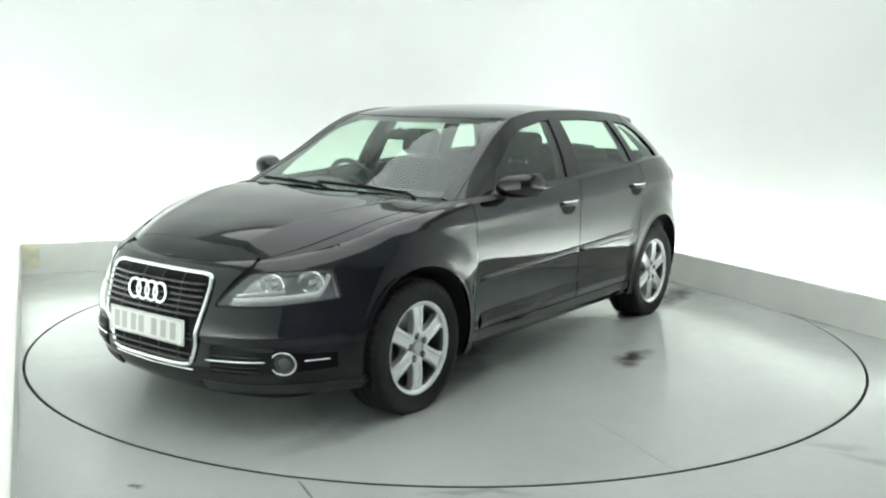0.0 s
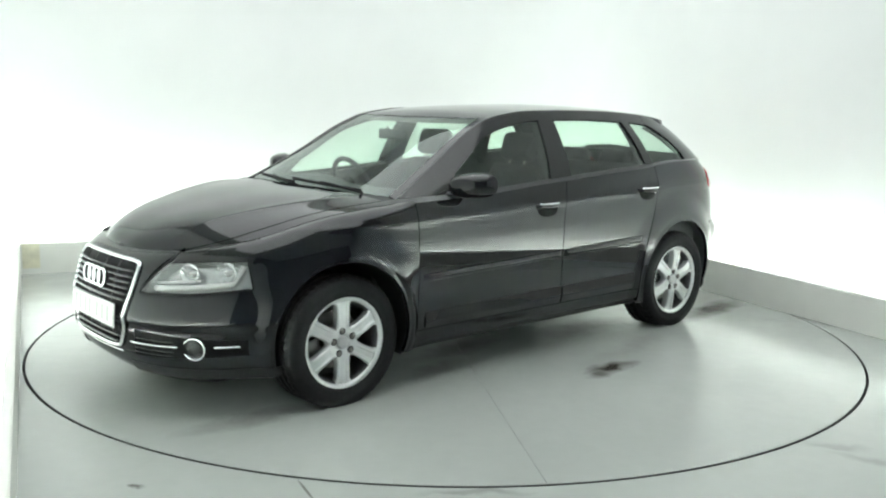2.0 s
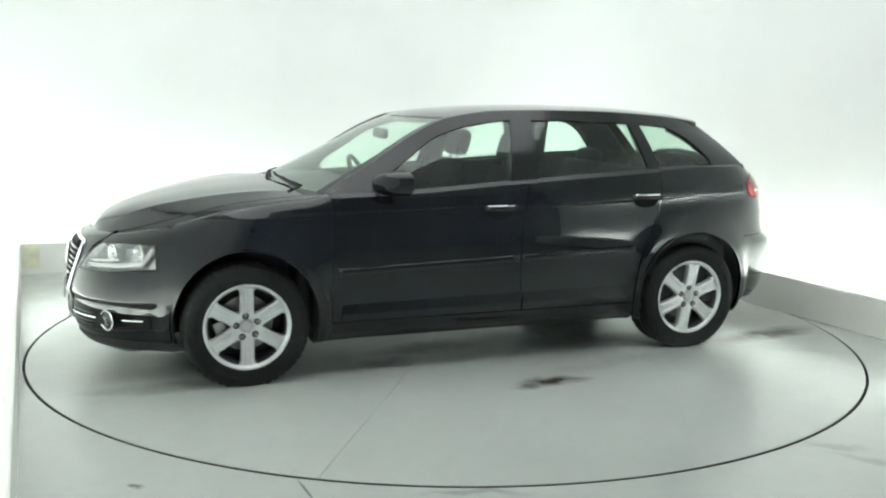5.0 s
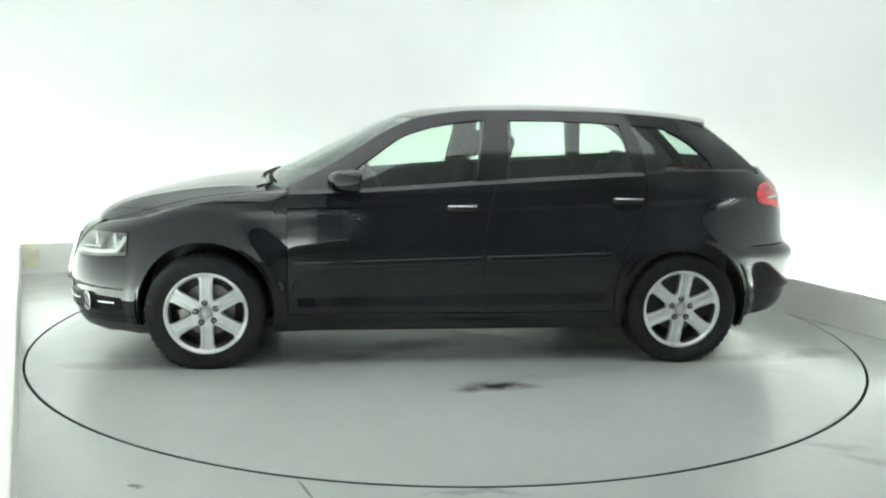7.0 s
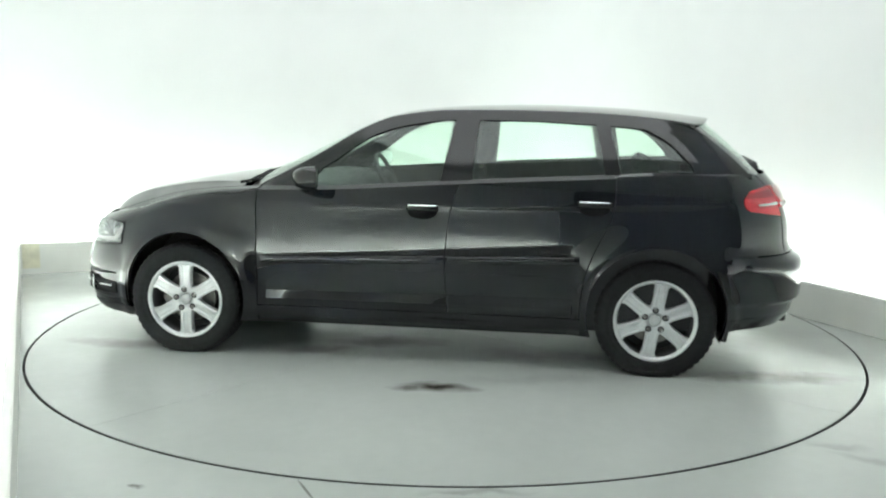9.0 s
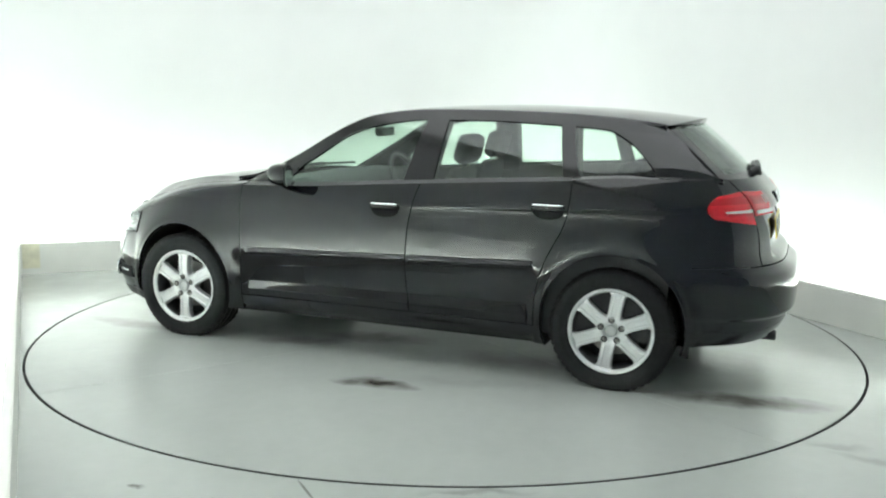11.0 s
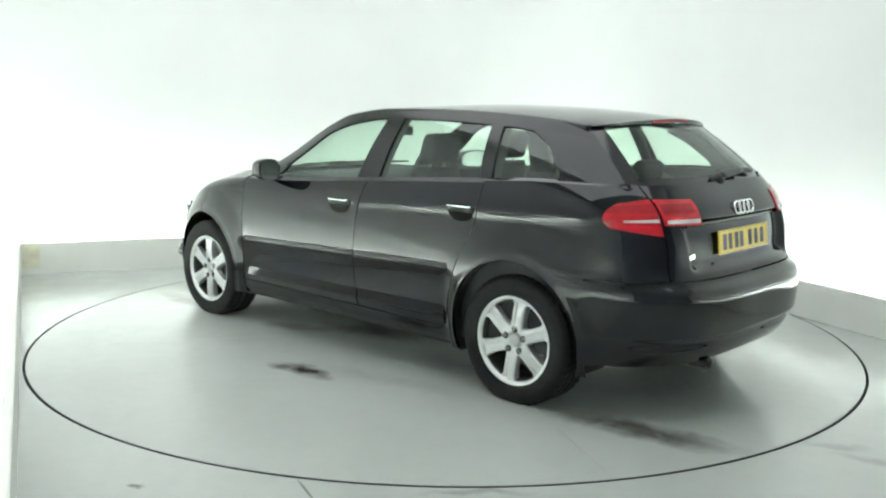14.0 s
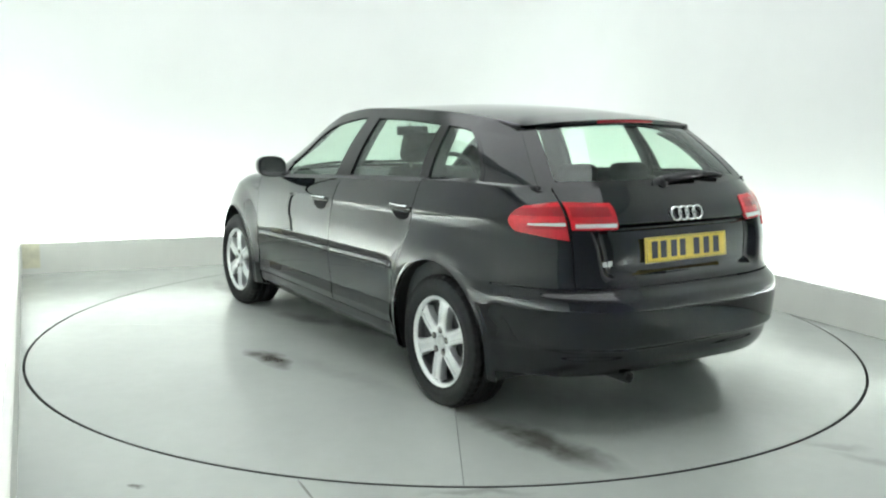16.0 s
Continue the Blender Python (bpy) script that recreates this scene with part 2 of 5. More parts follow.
# ---- the room ----
def room():
    def wall(name, a, d, out, length, mat, before=0.5, after=0.5, back=GAP, label=""):
        bm = bmesh.new()
        p, q = a + out * back - d * before, a + out * back + d * (length + after)
        prism(bm, p, q, q + out * 0.12, p + out * 0.12, 0, CEIL)
        tagged(part(name, bm, mat, smooth=False), label, "wall", kind="structure")

    wall("wall_back", CORNER_A, BACK_DIR, OUT_BACK, (CORNER_B - CORNER_A).length, M_WALL, GAP, -CYC, label="plain white painted studio wall washed by light")
    wall("wall_left", CORNER_A, LEFT_DIR, OUT_LEFT, LEN_LEFT, M_WALL, GAP, GAP, label="plain white studio side wall")
    wall("wall_right", CORNER_B, RIGHT_DIR, OUT_RIGHT, LEN_RIGHT, M_WALL, -CYC, GAP, label="plain white studio side wall")
    # rounded corner between the back and the right wall
    p0 = CORNER_B + OUT_BACK * GAP - BACK_DIR * CYC
    p3 = CORNER_B + OUT_RIGHT * GAP + RIGHT_DIR * CYC
    k = (p3 - p0).length * 0.42
    p1, p2 = p0 + BACK_DIR * k, p3 - RIGHT_DIR * k
    bm = bmesh.new()
    arc = []
    for i in range(33):
        t = i / 32
        c = p0 * (1 - t) ** 3 + p1 * (3 * t * (1 - t) ** 2) + p2 * (3 * t * t * (1 - t)) + p3 * t**3
        o = (OUT_BACK * (1 - t) + OUT_RIGHT * t).normalized()
        # the room face has points of its own, so that its shading stays level
        arc.append([bm.verts.new((q.x, q.y, z)) for q, z in ((c, 0), (c, CEIL), (c, CEIL), (c + o * 0.12, CEIL), (c + o * 0.12, 0), (c, 0))])
    for a, b in zip(arc, arc[1:]):
        for j in (0, 2, 3, 4):
            bm.faces.new((a[j], b[j], b[j + 1], a[j + 1]))
    tagged(part("wall_corner", bm, M_WALL), "plain white curved corner of the studio wall", "wall", kind="structure")
    # thin joint strip on the back wall
    bm = bmesh.new()
    j = CORNER_A + OUT_BACK * (GAP - 0.003) + BACK_DIR * 1.42
    prism(bm, j, j + BACK_DIR * 0.02, j + BACK_DIR * 0.02 + OUT_BACK * 0.003, j + OUT_BACK * 0.003, 0.0, 1.75)
    tagged(part("trim_joint", bm, M_WALL, smooth=False), "thin white joint strip on the studio wall", "trim", kind="structure")
    # unseen wall added behind the camera to darken reflections in the car
    f = (CORNER_D - CORNER_C).normalized()
    wall("wall_front", CORNER_C, f, outward(f, -1), (CORNER_D - CORNER_C).length, M_DARKWALL, 0.6, 0.6, 0.0, "unseen plain grey wall added behind the camera, toned for the car's reflections")

    def kerb(name, a, d, out, length, foot=0.0):
        bm = bmesh.new()
        b = a + d * length
        prism(bm, a, b, b + out * 0.045, a + out * 0.045, foot, 0.25)
        bmesh.ops.bevel(bm, geom=[e for e in bm.edges if all(v.co.z > 0.2 for v in e.verts)], offset=0.006, segments=2, affect="EDGES")
        tagged(part(name, bm, M_KERB, smooth=False), "low off-white painted kerb board along the wall", "kerb", kind="structure")

    kerb("trim_back", CORNER_A, BACK_DIR, OUT_BACK, (CORNER_B - CORNER_A).length + 0.045)
    kerb("trim_left", CORNER_A - LEFT_DIR * 0.045, LEFT_DIR, OUT_LEFT, LEN_LEFT)
    kerb("trim_right", CORNER_B - RIGHT_DIR * 0.0, RIGHT_DIR, OUT_RIGHT, LEN_RIGHT, 0.0035)

    bm = bmesh.new()
    q = CORNER_A + BACK_DIR * 0.012 - OUT_BACK * 0.003
    prism(bm, q + BACK_DIR * 0.13, q, q + OUT_BACK * 0.0025, q + BACK_DIR * 0.13 + OUT_BACK * 0.0025, 0.05, 0.246)
    tagged(part("trim_tape", bm, M_TAPE, smooth=False), "yellowed tape patch on the end of the kerb board", "tape", kind="structure")

    # floor with a round hole for the turntable
    bm = bmesh.new()
    n = 180
    inner = [bm.verts.new((R_HOLE * math.cos(2 * math.pi * i / n), R_HOLE * math.sin(2 * math.pi * i / n), 0)) for i in range(n)]
    outer = [bm.verts.new((9.5 * math.cos(2 * math.pi * i / n), 9.5 * math.sin(2 * math.pi * i / n), 0)) for i in range(n)]
    for i in range(n):
        j = (i + 1) % n
        bm.faces.new((inner[i], outer[i], outer[j], inner[j]))
    # ring added to darken the floor side of the gap
    ed = bmesh.new()
    lathe(ed, [(R_HOLE - 0.001, -0.0005), (R_HOLE - 0.001, -0.057)], 180, "z")
    tagged(part("floor_edge", ed, M_GAP), "edge of the turntable pit, coloured dark for the gap's shade", "floor edge", kind="structure")
    tagged(part("floor", bm, M_FLOOR, smooth=False), "pale grey-green painted concrete floor, scuffed", "floor", kind="structure")
    bm = bmesh.new()
    lathe(bm, [(0.01, -0.058), (R_HOLE + 0.03, -0.058)], 96, "z")
    tagged(part("floor_pit", bm, M_GAP, smooth=False), "shallow pit under the turntable, coloured dark for its shade", "floor pit", kind="structure")
    # unseen ceiling, added; its height sets what the bonnet mirrors
    bm = bmesh.new()
    pts = [CORNER_A + OUT_LEFT + OUT_BACK, CORNER_B + OUT_RIGHT + OUT_BACK, CORNER_D + RIGHT_DIR + OUT_RIGHT, CORNER_C + LEFT_DIR + OUT_LEFT]
    prism(bm, pts[3], pts[2], pts[1], pts[0], CEIL, CEIL + 0.1)
    tagged(part("ceiling", bm, M_CEIL, smooth=False), "unseen plain grey ceiling added to close the room and shape its bounce light", "ceiling", kind="structure")


R_TABLE, R_HOLE = 2.434, 2.450


def turntable():
    tt = tagged(new("turntable"), "round pale grey-green painted turntable, stained and scuffed", "turntable")
    for k in range(4):
        bm = bmesh.new()
        n = 45
        a0 = radians(90 * k + DECK_TURN)
        seam = 0.0012
        c = Vector((math.cos(a0 + math.pi / 4), math.sin(a0 + math.pi / 4), 0)) * (seam * 1.414)
        pts = [c] + [Vector((R_TABLE * math.cos(a0 + math.pi / 2 * i / n), R_TABLE * math.sin(a0 + math.pi / 2 * i / n), 0)) + c for i in range(n + 1)]
        top = [bm.verts.new((v.x, v.y, 0.002)) for v in pts]
        low = [bm.verts.new((v.x, v.y, -0.040)) for v in pts]
        bm.faces.new(top)
        for i in range(len(pts)):
            j = (i + 1) % len(pts)
            bm.faces.new((low[i], low[j], top[j], top[i]))
        part("deck_plate", bm, M_TABLE, tt, smooth=False)
    # ring added to darken the turntable side of the gap
    bm = bmesh.new()
    lathe(bm, [(R_TABLE - 0.2, -0.0415), (R_TABLE + 0.002, -0.0415), (R_TABLE + 0.004, 0.0012), (R_TABLE + 0.006, 0.0012), (R_TABLE + 0.006, -0.055), (R_TABLE - 0.2, -0.055)], 180, "z")
    part("rim", bm, M_GAP, tt, smooth=False)
    return tt


DECK_TURN = 58.2
# turn of the turntable, in degrees, at the times given
TURN = [(0.0, 233.84), (0.5, 231.42), (1.0, 228.12), (1.5, 224.64), (2.0, 221.12), (2.5, 217.64), (3.0, 214.2), (3.5, 210.82), (4.0, 207.41), (6.5, 190.12),
        (7.0, 186.59), (7.5, 183.08), (8.0, 179.57), (8.5, 176.03), (9.0, 172.5), (11.5, 155.03), (12.0, 151.58), (12.5, 148.11), (13.0, 144.51),
        (13.5, 140.9), (14.0, 137.39), (14.5, 133.98), (15.0, 130.54), (15.5, 127.08), (16.0, 123.65)]

room()
table = turntable()


# ---- the car: shape of the body, x forward, y to its left, metres from the middle of the wheelbase ----
HUB_X, HUB_Z, TYRE_R = 1.289, 0.301, 0.316
half_width = spline((0.10, 0.18, 0.26, 0.34, 0.45, 0.60, 0.70, 0.80, 0.88, 1.12), (0.80, 0.838, 0.858, 0.866, 0.872, 0.880, 0.878, 0.870, 0.860, 0.795))
nose_x = spline((0.12, 0.17, 0.22, 0.30, 0.40, 0.435, 0.55, 0.65, 0.72, 0.82), (1.93, 2.04, 2.09, 2.118, 2.118, 2.133, 2.110, 2.088, 2.05, 1.95))
nose_n = spline((0.14, 0.30, 0.50, 0.67, 0.80), (2.9, 3.0, 2.8, 2.42, 2.28))
tail_x = spline((0.14, 0.24, 0.32, 0.385, 0.40, 0.56, 0.60, 0.645, 0.70, 0.80, 0.95, 1.07), (-1.90, -2.02, -2.085, -2.105, -2.130, -2.138, -2.126, -2.072, -2.052, -2.042, -1.988, -1.892))
X0F, X0R, TAIL_N = 0.95, -1.0, 3.5
shoulder_z = spline((0.80, 0.90, 1.10, 1.30, 1.45, 1.60, 1.80, 2.00, 2.10), (0.945, 0.934, 0.915, 0.885, 0.848, 0.800, 0.752, 0.715, 0.695))
crown_z = spline((1.05, 1.28, 1.61, 1.80, 1.92, 1.97, 2.005), (0.964, 0.949, 0.897, 0.850, 0.799, 0.764, 0.716))
belt_z = spline((0.90, 0.48, -0.14, -0.94, -1.40, -1.80), (0.932, 0.945, 0.988, 1.036, 1.062, 1.056))
belt_y = spline((0.95, 0.50, 0.0, -0.90, -1.40, -1.80), (0.775, 0.800, 0.808, 0.798, 0.768, 0.652))
rail_z = spline((0.885, 0.595, 0.29, 0.136, -0.174, -0.49, -0.81, -1.13, -1.36, -1.48, -1.62), (0.935, 1.093, 1.272, 1.330, 1.366, 1.370, 1.366, 1.350, 1.328, 1.310, 1.290))
rail_y = spline((0.95, 0.60, 0.29, 0.136, -0.17, -0.80, -1.13, -1.40, -1.62), (0.765, 0.675, 0.620, 0.603, 0.592, 0.585, 0.575, 0.560, 0.540))
roof_z = spline((1.04, 0.80, 0.597, 0.254, 0.08, -0.27, -0.62, -0.98, -1.34, -1.62, -1.72), (0.962, 1.075, 1.175, 1.328, 1.369, 1.397, 1.406, 1.399, 1.376, 1.338, 1.322))
crease_z = spline((0.9, -0.1, -1.3, -1.7), (0.845, 0.868, 0.915, 0.925))
ARCH_F, ARCH_R, ARCH_Z = 0.354, 0.362, 0.330
ROUND = 0.055


def smooth(a, b, x):
    t = min(1.0, max(0.0, (x - a) / (b - a)))
    return t * t * (3 - 2 * t)


def width_at(x, z):
    w = half_width(min(z, 0.86))
    dz = z - crease_z(x)
    w += 0.0055 * math.exp(-abs(dz) / 0.022)
    if dz > 0:
        w -= 0.16 * dz + (1.1 + 0.6 * smooth(-0.9, -1.35, x)) * dz * dz
    w -= 0.010 * smooth(0.50, 0.30, z) * smooth(0.36, 0.5, abs(abs(x + 0.1) - 1.3))
    return w


def inset(x, z):
    zs = shoulder_z(x)
    k = min(1.0, max(0.0, (z - (zs - ROUND)) / ROUND))
    return ROUND * (1 - math.sqrt(max(0.0, 1 - k * k))) * smooth(0.80, 1.0, x)


def flare(x, z):
    out = 0.0
    for cx, r in ((HUB_X, ARCH_F), (-HUB_X, ARCH_R)):
        d = math.hypot(x - cx, z - ARCH_Z) - r
        if d > -0.02:
            out += 0.023 * (1 - smooth(0.03, lerp(0.085, 0.19, smooth(0.46, 0.66, z)), d)) + 0.005 * math.exp(-(max(0.0, d) / 0.012) ** 2)
    return out


def side(x, z):
    """The half width of the body's side at x and height z."""
    w = width_at(x, z)
    if x > X0F:
        n, d, ln = nose_n(z), inset(x, z), nose_x(z) - X0F
        s = min(1.0, (x - X0F) / (ln - d)) ** (n / 2)
        u = min(1.0, (x + d * s - X0F) / ln)
        w *= (1 - u**n) ** (1 / n)
        return max(0.0, w - d * math.sqrt(max(0.0, 1 - s * s))) + flare(x, z)
    elif x < X0R:
        u = min(1.0, (x - X0R) / (tail_x(z) - X0R))
        w *= (1 - u**TAIL_N) ** (1 / TAIL_N)
    return max(0.0, w - inset(x, z)) + flare(x, z)


def side_point(x, z):
    return Vector((x, side(x, z), z))


def front_point(a, z):
    """A point of the nose: a runs from 0 at the flank to 90 degrees in the middle."""
    n, w = nose_n(z), width_at(1.3, z)
    s, c = math.sin(a), math.cos(a)
    x = X0F + (nose_x(z) - X0F) * max(0.0, s) ** (2 / n)
    y = w * max(0.0, c) ** (2 / n)
    d = inset(x - inset(x, z) * s, z)
    return Vector((x - d * s, max(0.0, y - d * c) + (flare(x, z) if x < 1.9 else 0.0), z))


def front_a_of_x(x, z):
    n, d, ln = nose_n(z), inset(x, z), nose_x(z) - X0F
    s = min(1.0, (x - X0F) / (ln - d)) ** (n / 2)
    return math.asin(min(1.0, (x + d * s - X0F) / ln) ** (n / 2))


def front_a_of_y(y, z):
    return math.acos(min(1.0, y / width_at(1.3, z)) ** (nose_n(z) / 2))


def rear_point(a, z):
    w = width_at(-1.7, z)
    x = X0R + (tail_x(z) - X0R) * max(0.0, math.sin(a)) ** (2 / TAIL_N)
    y = w * max(0.0, math.cos(a)) ** (2 / TAIL_N)
    return Vector((x, y + (flare(x, z) if x > -1.95 else 0.0), z))


def rear_a_of_x(x, z):
    return math.asin(min(1.0, (x - X0R) / (tail_x(z) - X0R)) ** (TAIL_N / 2))


def rear_a_of_y(y, z):
    return math.acos(min(1.0, y / width_at(-1.7, z)) ** (TAIL_N / 2))


def green(x, z):
    """The half width of the glasshouse at x and height z."""
    zb, zr = belt_z(x), max(belt_z(x) + 0.004, rail_z(x))
    t = min(1.0, max(0.0, (z - zb) / (zr - zb)))
    yb, yr = belt_y(x), min(rail_y(x), belt_y(x))
    return yb + (yr - yb) * t + 0.022 * 4 * t * (1 - t) * min(1.0, (zr - zb) / 0.3)


def green_point(x, z):
    return Vector((x, green(x, z), z))


def top_point(x, q):
    """The windscreen and roof: q runs from 0 in the middle to 1 at the rail."""
    zr = rail_z(x)
    return Vector((x, q * min(rail_y(x), 0.80), zr + (roof_z(x) - zr) * (1 - abs(q) ** 2.15)))


def hood_point(x, q):
    zs = shoulder_z(x)
    ye = side(x, zs)
    y = q * ye
    z = zs + (crown_z(x) - zs) * (1 - q**3.3)
    ridge = 0.34 + 0.26 * smooth(2.0, 1.0, x)
    z += 0.013 * math.exp(-abs(y - ridge) / 0.075) * smooth(2.0, 1.62, x) * smooth(0.98, 1.2, x)
    return Vector((x, y, z))


def lerp(a, b, t):
    return a + (b - a) * t


def normal_of(f, u, v, h=1e-3):
    a, b = f(min(1, u + h), v), f(max(0, u - h), v)
    c, d = f(u, min(1, v + h)), f(u, max(0, v - h))
    n = (a - b).cross(c - d)
    return n.normalized() if n.length > 1e-12 else Vector((0, 0, 1))


def patch(bm, f, nu, nv, sign=1, fold=0.012, lift=0.0, flip=None):
    """A curved sheet f(u, v) for u, v from 0 to 1, its rim folded inward by fold; sign -1 mirrors it."""
    mid = f(0.5, 0.5)
    ref = Vector((min(1.2, max(-1.2, mid.x)), 0, 0.75))
    nm = normal_of(f, 0.5, 0.5)
    turn = -1 if nm.dot(mid - ref) < 0 else 1
    if flip is not None:
        turn *= flip
    pts, nrm = {}, {}
    for i in range(nu + 1):
        for j in range(nv + 1):
            u, v = i / nu, j / nv
            p = f(u, v)
            n = normal_of(f, u, v) * turn
            nrm[i, j] = n
            pts[i, j] = p + n * lift

    def vert(p):
        return bm.verts.new((p.x, p.y * sign, p.z))

    vs = {k: vert(p) for k, p in pts.items()}

    def face(q):
        q = q if turn * sign > 0 else q[::-1]
        if len({v.index if v.index >= 0 else id(v) for v in q}) == len(q):
            try:
                bm.faces.new(q)
            except ValueError:
                pass

    for i in range(nu):
        for j in range(nv):
            face([vs[i, j], vs[i + 1, j], vs[i + 1, j + 1], vs[i, j + 1]])
    if fold:
        rim = [(i, 0) for i in range(nu)] + [(nu, j) for j in range(nv)] + [(i, nv) for i in range(nu, 0, -1)] + [(0, j) for j in range(nv, 0, -1)]
        up = [vert(pts[k]) for k in rim]
        dn = [vert(pts[k] - nrm[k] * fold) for k in rim]
        m = len(rim)
        for k in range(m):
            face([up[k], dn[k], dn[(k + 1) % m], up[(k + 1) % m]])


def between(c0, c1, put):
    """A sheet ruled between two curves of the plan c(t) -> (x, z), laid on the body by put."""
    return lambda u, v: put(*[lerp(a, b, v) for a, b in zip(c0(u), c1(u))])


car = tagged(new("car"), "black five-door hatchback with silver alloy wheels, standing on the turntable", "car")
SIDES = ((1, "left"), (-1, "right"))
DOOR_F = 0.862
door_gap = spline((0.20, 0.30, 0.545, 0.736, 0.90, 1.02), (-0.20, -0.195, -0.176, -0.185, -0.215, -0.25))
rear_gap = spline((0.20, 0.36, 0.50, 0.62, 0.72, 0.80, 0.88, 0.97, 1.06), (-0.895, -0.895, -0.910, -0.945, -0.990, -1.030, -1.052, -1.060, -1.060))
SILL_Z = 0.295


def door_z(x, v):
    """Rows of a door from the sill to the waist, one of them along the crease."""
    if v < 0.75:
        return lerp(SILL_Z, crease_z(x), v / 0.75)
    return lerp(crease_z(x), belt_z(x) - 0.004, (v - 0.75) / 0.25)


def doors(s):
    out = []
    bm = bmesh.new()
    patch(bm, lambda u, v: (lambda z: side_point(lerp(DOOR_F, door_gap(z) + 0.0025, u), z))(door_z(lerp(DOOR_F, -0.20, u), v)), 40, 56, s)
    out.append(part("front_door", bm, M_PAINT, car))
    bm = bmesh.new()
    patch(bm, lambda u, v: (lambda z: side_point(lerp(door_gap(z) - 0.0025, rear_gap(z) + 0.0025, u), z))(door_z(lerp(-0.20, -1.02, u), v)), 40, 56, s)
    out.append(part("rear_door", bm, M_PAINT, car))
    return out


def along(pts, t):
    """A point at the share t of a polyline's length."""
    ln = [math.dist(a, b) for a, b in zip(pts, pts[1:])]
    d = t * sum(ln)
    for a, b, k in zip(pts, pts[1:], ln):
        if d <= k or b is pts[-1]:
            f = min(1.0, d / k)
            return lerp(a[0], b[0], f), lerp(a[1], b[1], f)
        d -= k


def arch_sheet(cx, r, first, top, last, put, s, name, k1=0.34, k2=0.66):
    """A wing panel round a wheel arch: first, top and last are the three runs of its outer edge."""
    a0, a1 = math.pi + 0.37, -0.37
    if first[0][0] > cx:
        a0, a1 = -0.37, math.pi + 0.37

    def arch(t):
        a = lerp(a0, a1, t)
        return cx + r * math.cos(a), ARCH_Z + r * math.sin(a)

    def outer(t):
        return along(first, t / k1) if t < k1 else along(top, (t - k1) / (k2 - k1)) if t < k2 else along(last, (t - k2) / (1 - k2))

    bm = bmesh.new()
    patch(bm, between(arch, outer, put), 130, 56, s, 0.02)
    return part(name, bm, M_PAINT, car)


XB_F, XB_R = 1.62, -1.66


def wing_front(z):
    """Where the front wing ends and the bumper starts, clear of the arch."""
    b = HUB_X + 0.012 + math.sqrt(max(0.0, ARCH_F**2 - (z - ARCH_Z) ** 2))
    return 0.5 * (XB_F + b + math.sqrt((XB_F - b) ** 2 + 0.0006))


def wing_rear(z):
    b = -HUB_X - 0.012 - math.sqrt(max(0.0, ARCH_R**2 - (z - ARCH_Z) ** 2))
    return 0.5 * (XB_R + b - math.sqrt((XB_R - b) ** 2 + 0.0006))



def wings(s):
    top = [(DOOR_F + 0.004 + i * (XB_F - DOOR_F - 0.004) / 16, 0) for i in range(17)]
    top = [(x, shoulder_z(x)) for x, _ in top]
    arch_sheet(HUB_X, ARCH_F, [(DOOR_F + 0.004, 0.2), top[0]], top, [top[-1]] + [(wing_front(z), z) for z in [lerp(top[-1][1], 0.19, i / 60) for i in range(1, 61)]], side_point, s, "front_wing")
    zs = [0.2 + (belt_z(-1.05) - 0.2) * i / 16 for i in range(17)]
    first = [(rear_gap(z) - 0.0025, z) for z in zs]
    xs = [lerp(first[-1][0], XB_R, i / 12) for i in range(13)]
    top = [(x, belt_z(x)) for x in xs]
    arch_sheet(-HUB_X, ARCH_R, first, top, [top[-1]] + [(wing_rear(z), z) for z in [lerp(top[-1][1], 0.19, i / 60) for i in range(1, 61)]], side_point, s, "rear_wing", 0.47, 0.72)
    # fold between the rear wing's top and the glasshouse, and along the doors' waist
    bm = bmesh.new()
    patch(bm, lambda u, v: (lambda x: Vector((x, lerp(side(x, belt_z(x) - 0.004), green(x, belt_z(x) + 0.012), v), belt_z(x) - 0.004 + 0.016 * v)))(lerp(-1.05, -1.765, u)), 30, 2, s, 0)
    part("rear_wing_shoulder", bm, M_PAINT, car)


def seal(s):
    bm = bmesh.new()
    patch(bm, lambda u, v: (lambda x: Vector((x, lerp(side(x, belt_z(x) - 0.006), green(x, belt_z(x) + 0.014), v), belt_z(x) - 0.006 + 0.020 * v)))(lerp(0.86, -1.05, u)), 50, 2, s, 0)
    part("waist_seal", bm, M_BLACK, car, "black rubber and chrome waist seal")


def sills(s):
    bm = bmesh.new()

    def f(u, v):
        x = lerp(0.905, -0.905, u)
        z = lerp(SILL_Z - 0.006, 0.19, v)
        y = side(x, z) - 0.004 - 0.03 * smooth(0.24, 0.19, z)
        return Vector((x, y, z))

    patch(bm, f, 40, 8, s, 0.02)
    patch(bm, lambda u, v: Vector((lerp(0.905, -0.905, u), lerp(side(0, 0.19) - 0.034, 0.55, v), 0.19)), 8, 2, s, 0)
    part("sill", bm, M_PAINT, car)


HOOD_Q = spline((0.90, 1.2, 1.55, 1.75, 1.92, 2.1), (0.93, 0.925, 0.920, 0.955, 0.993, 0.993))


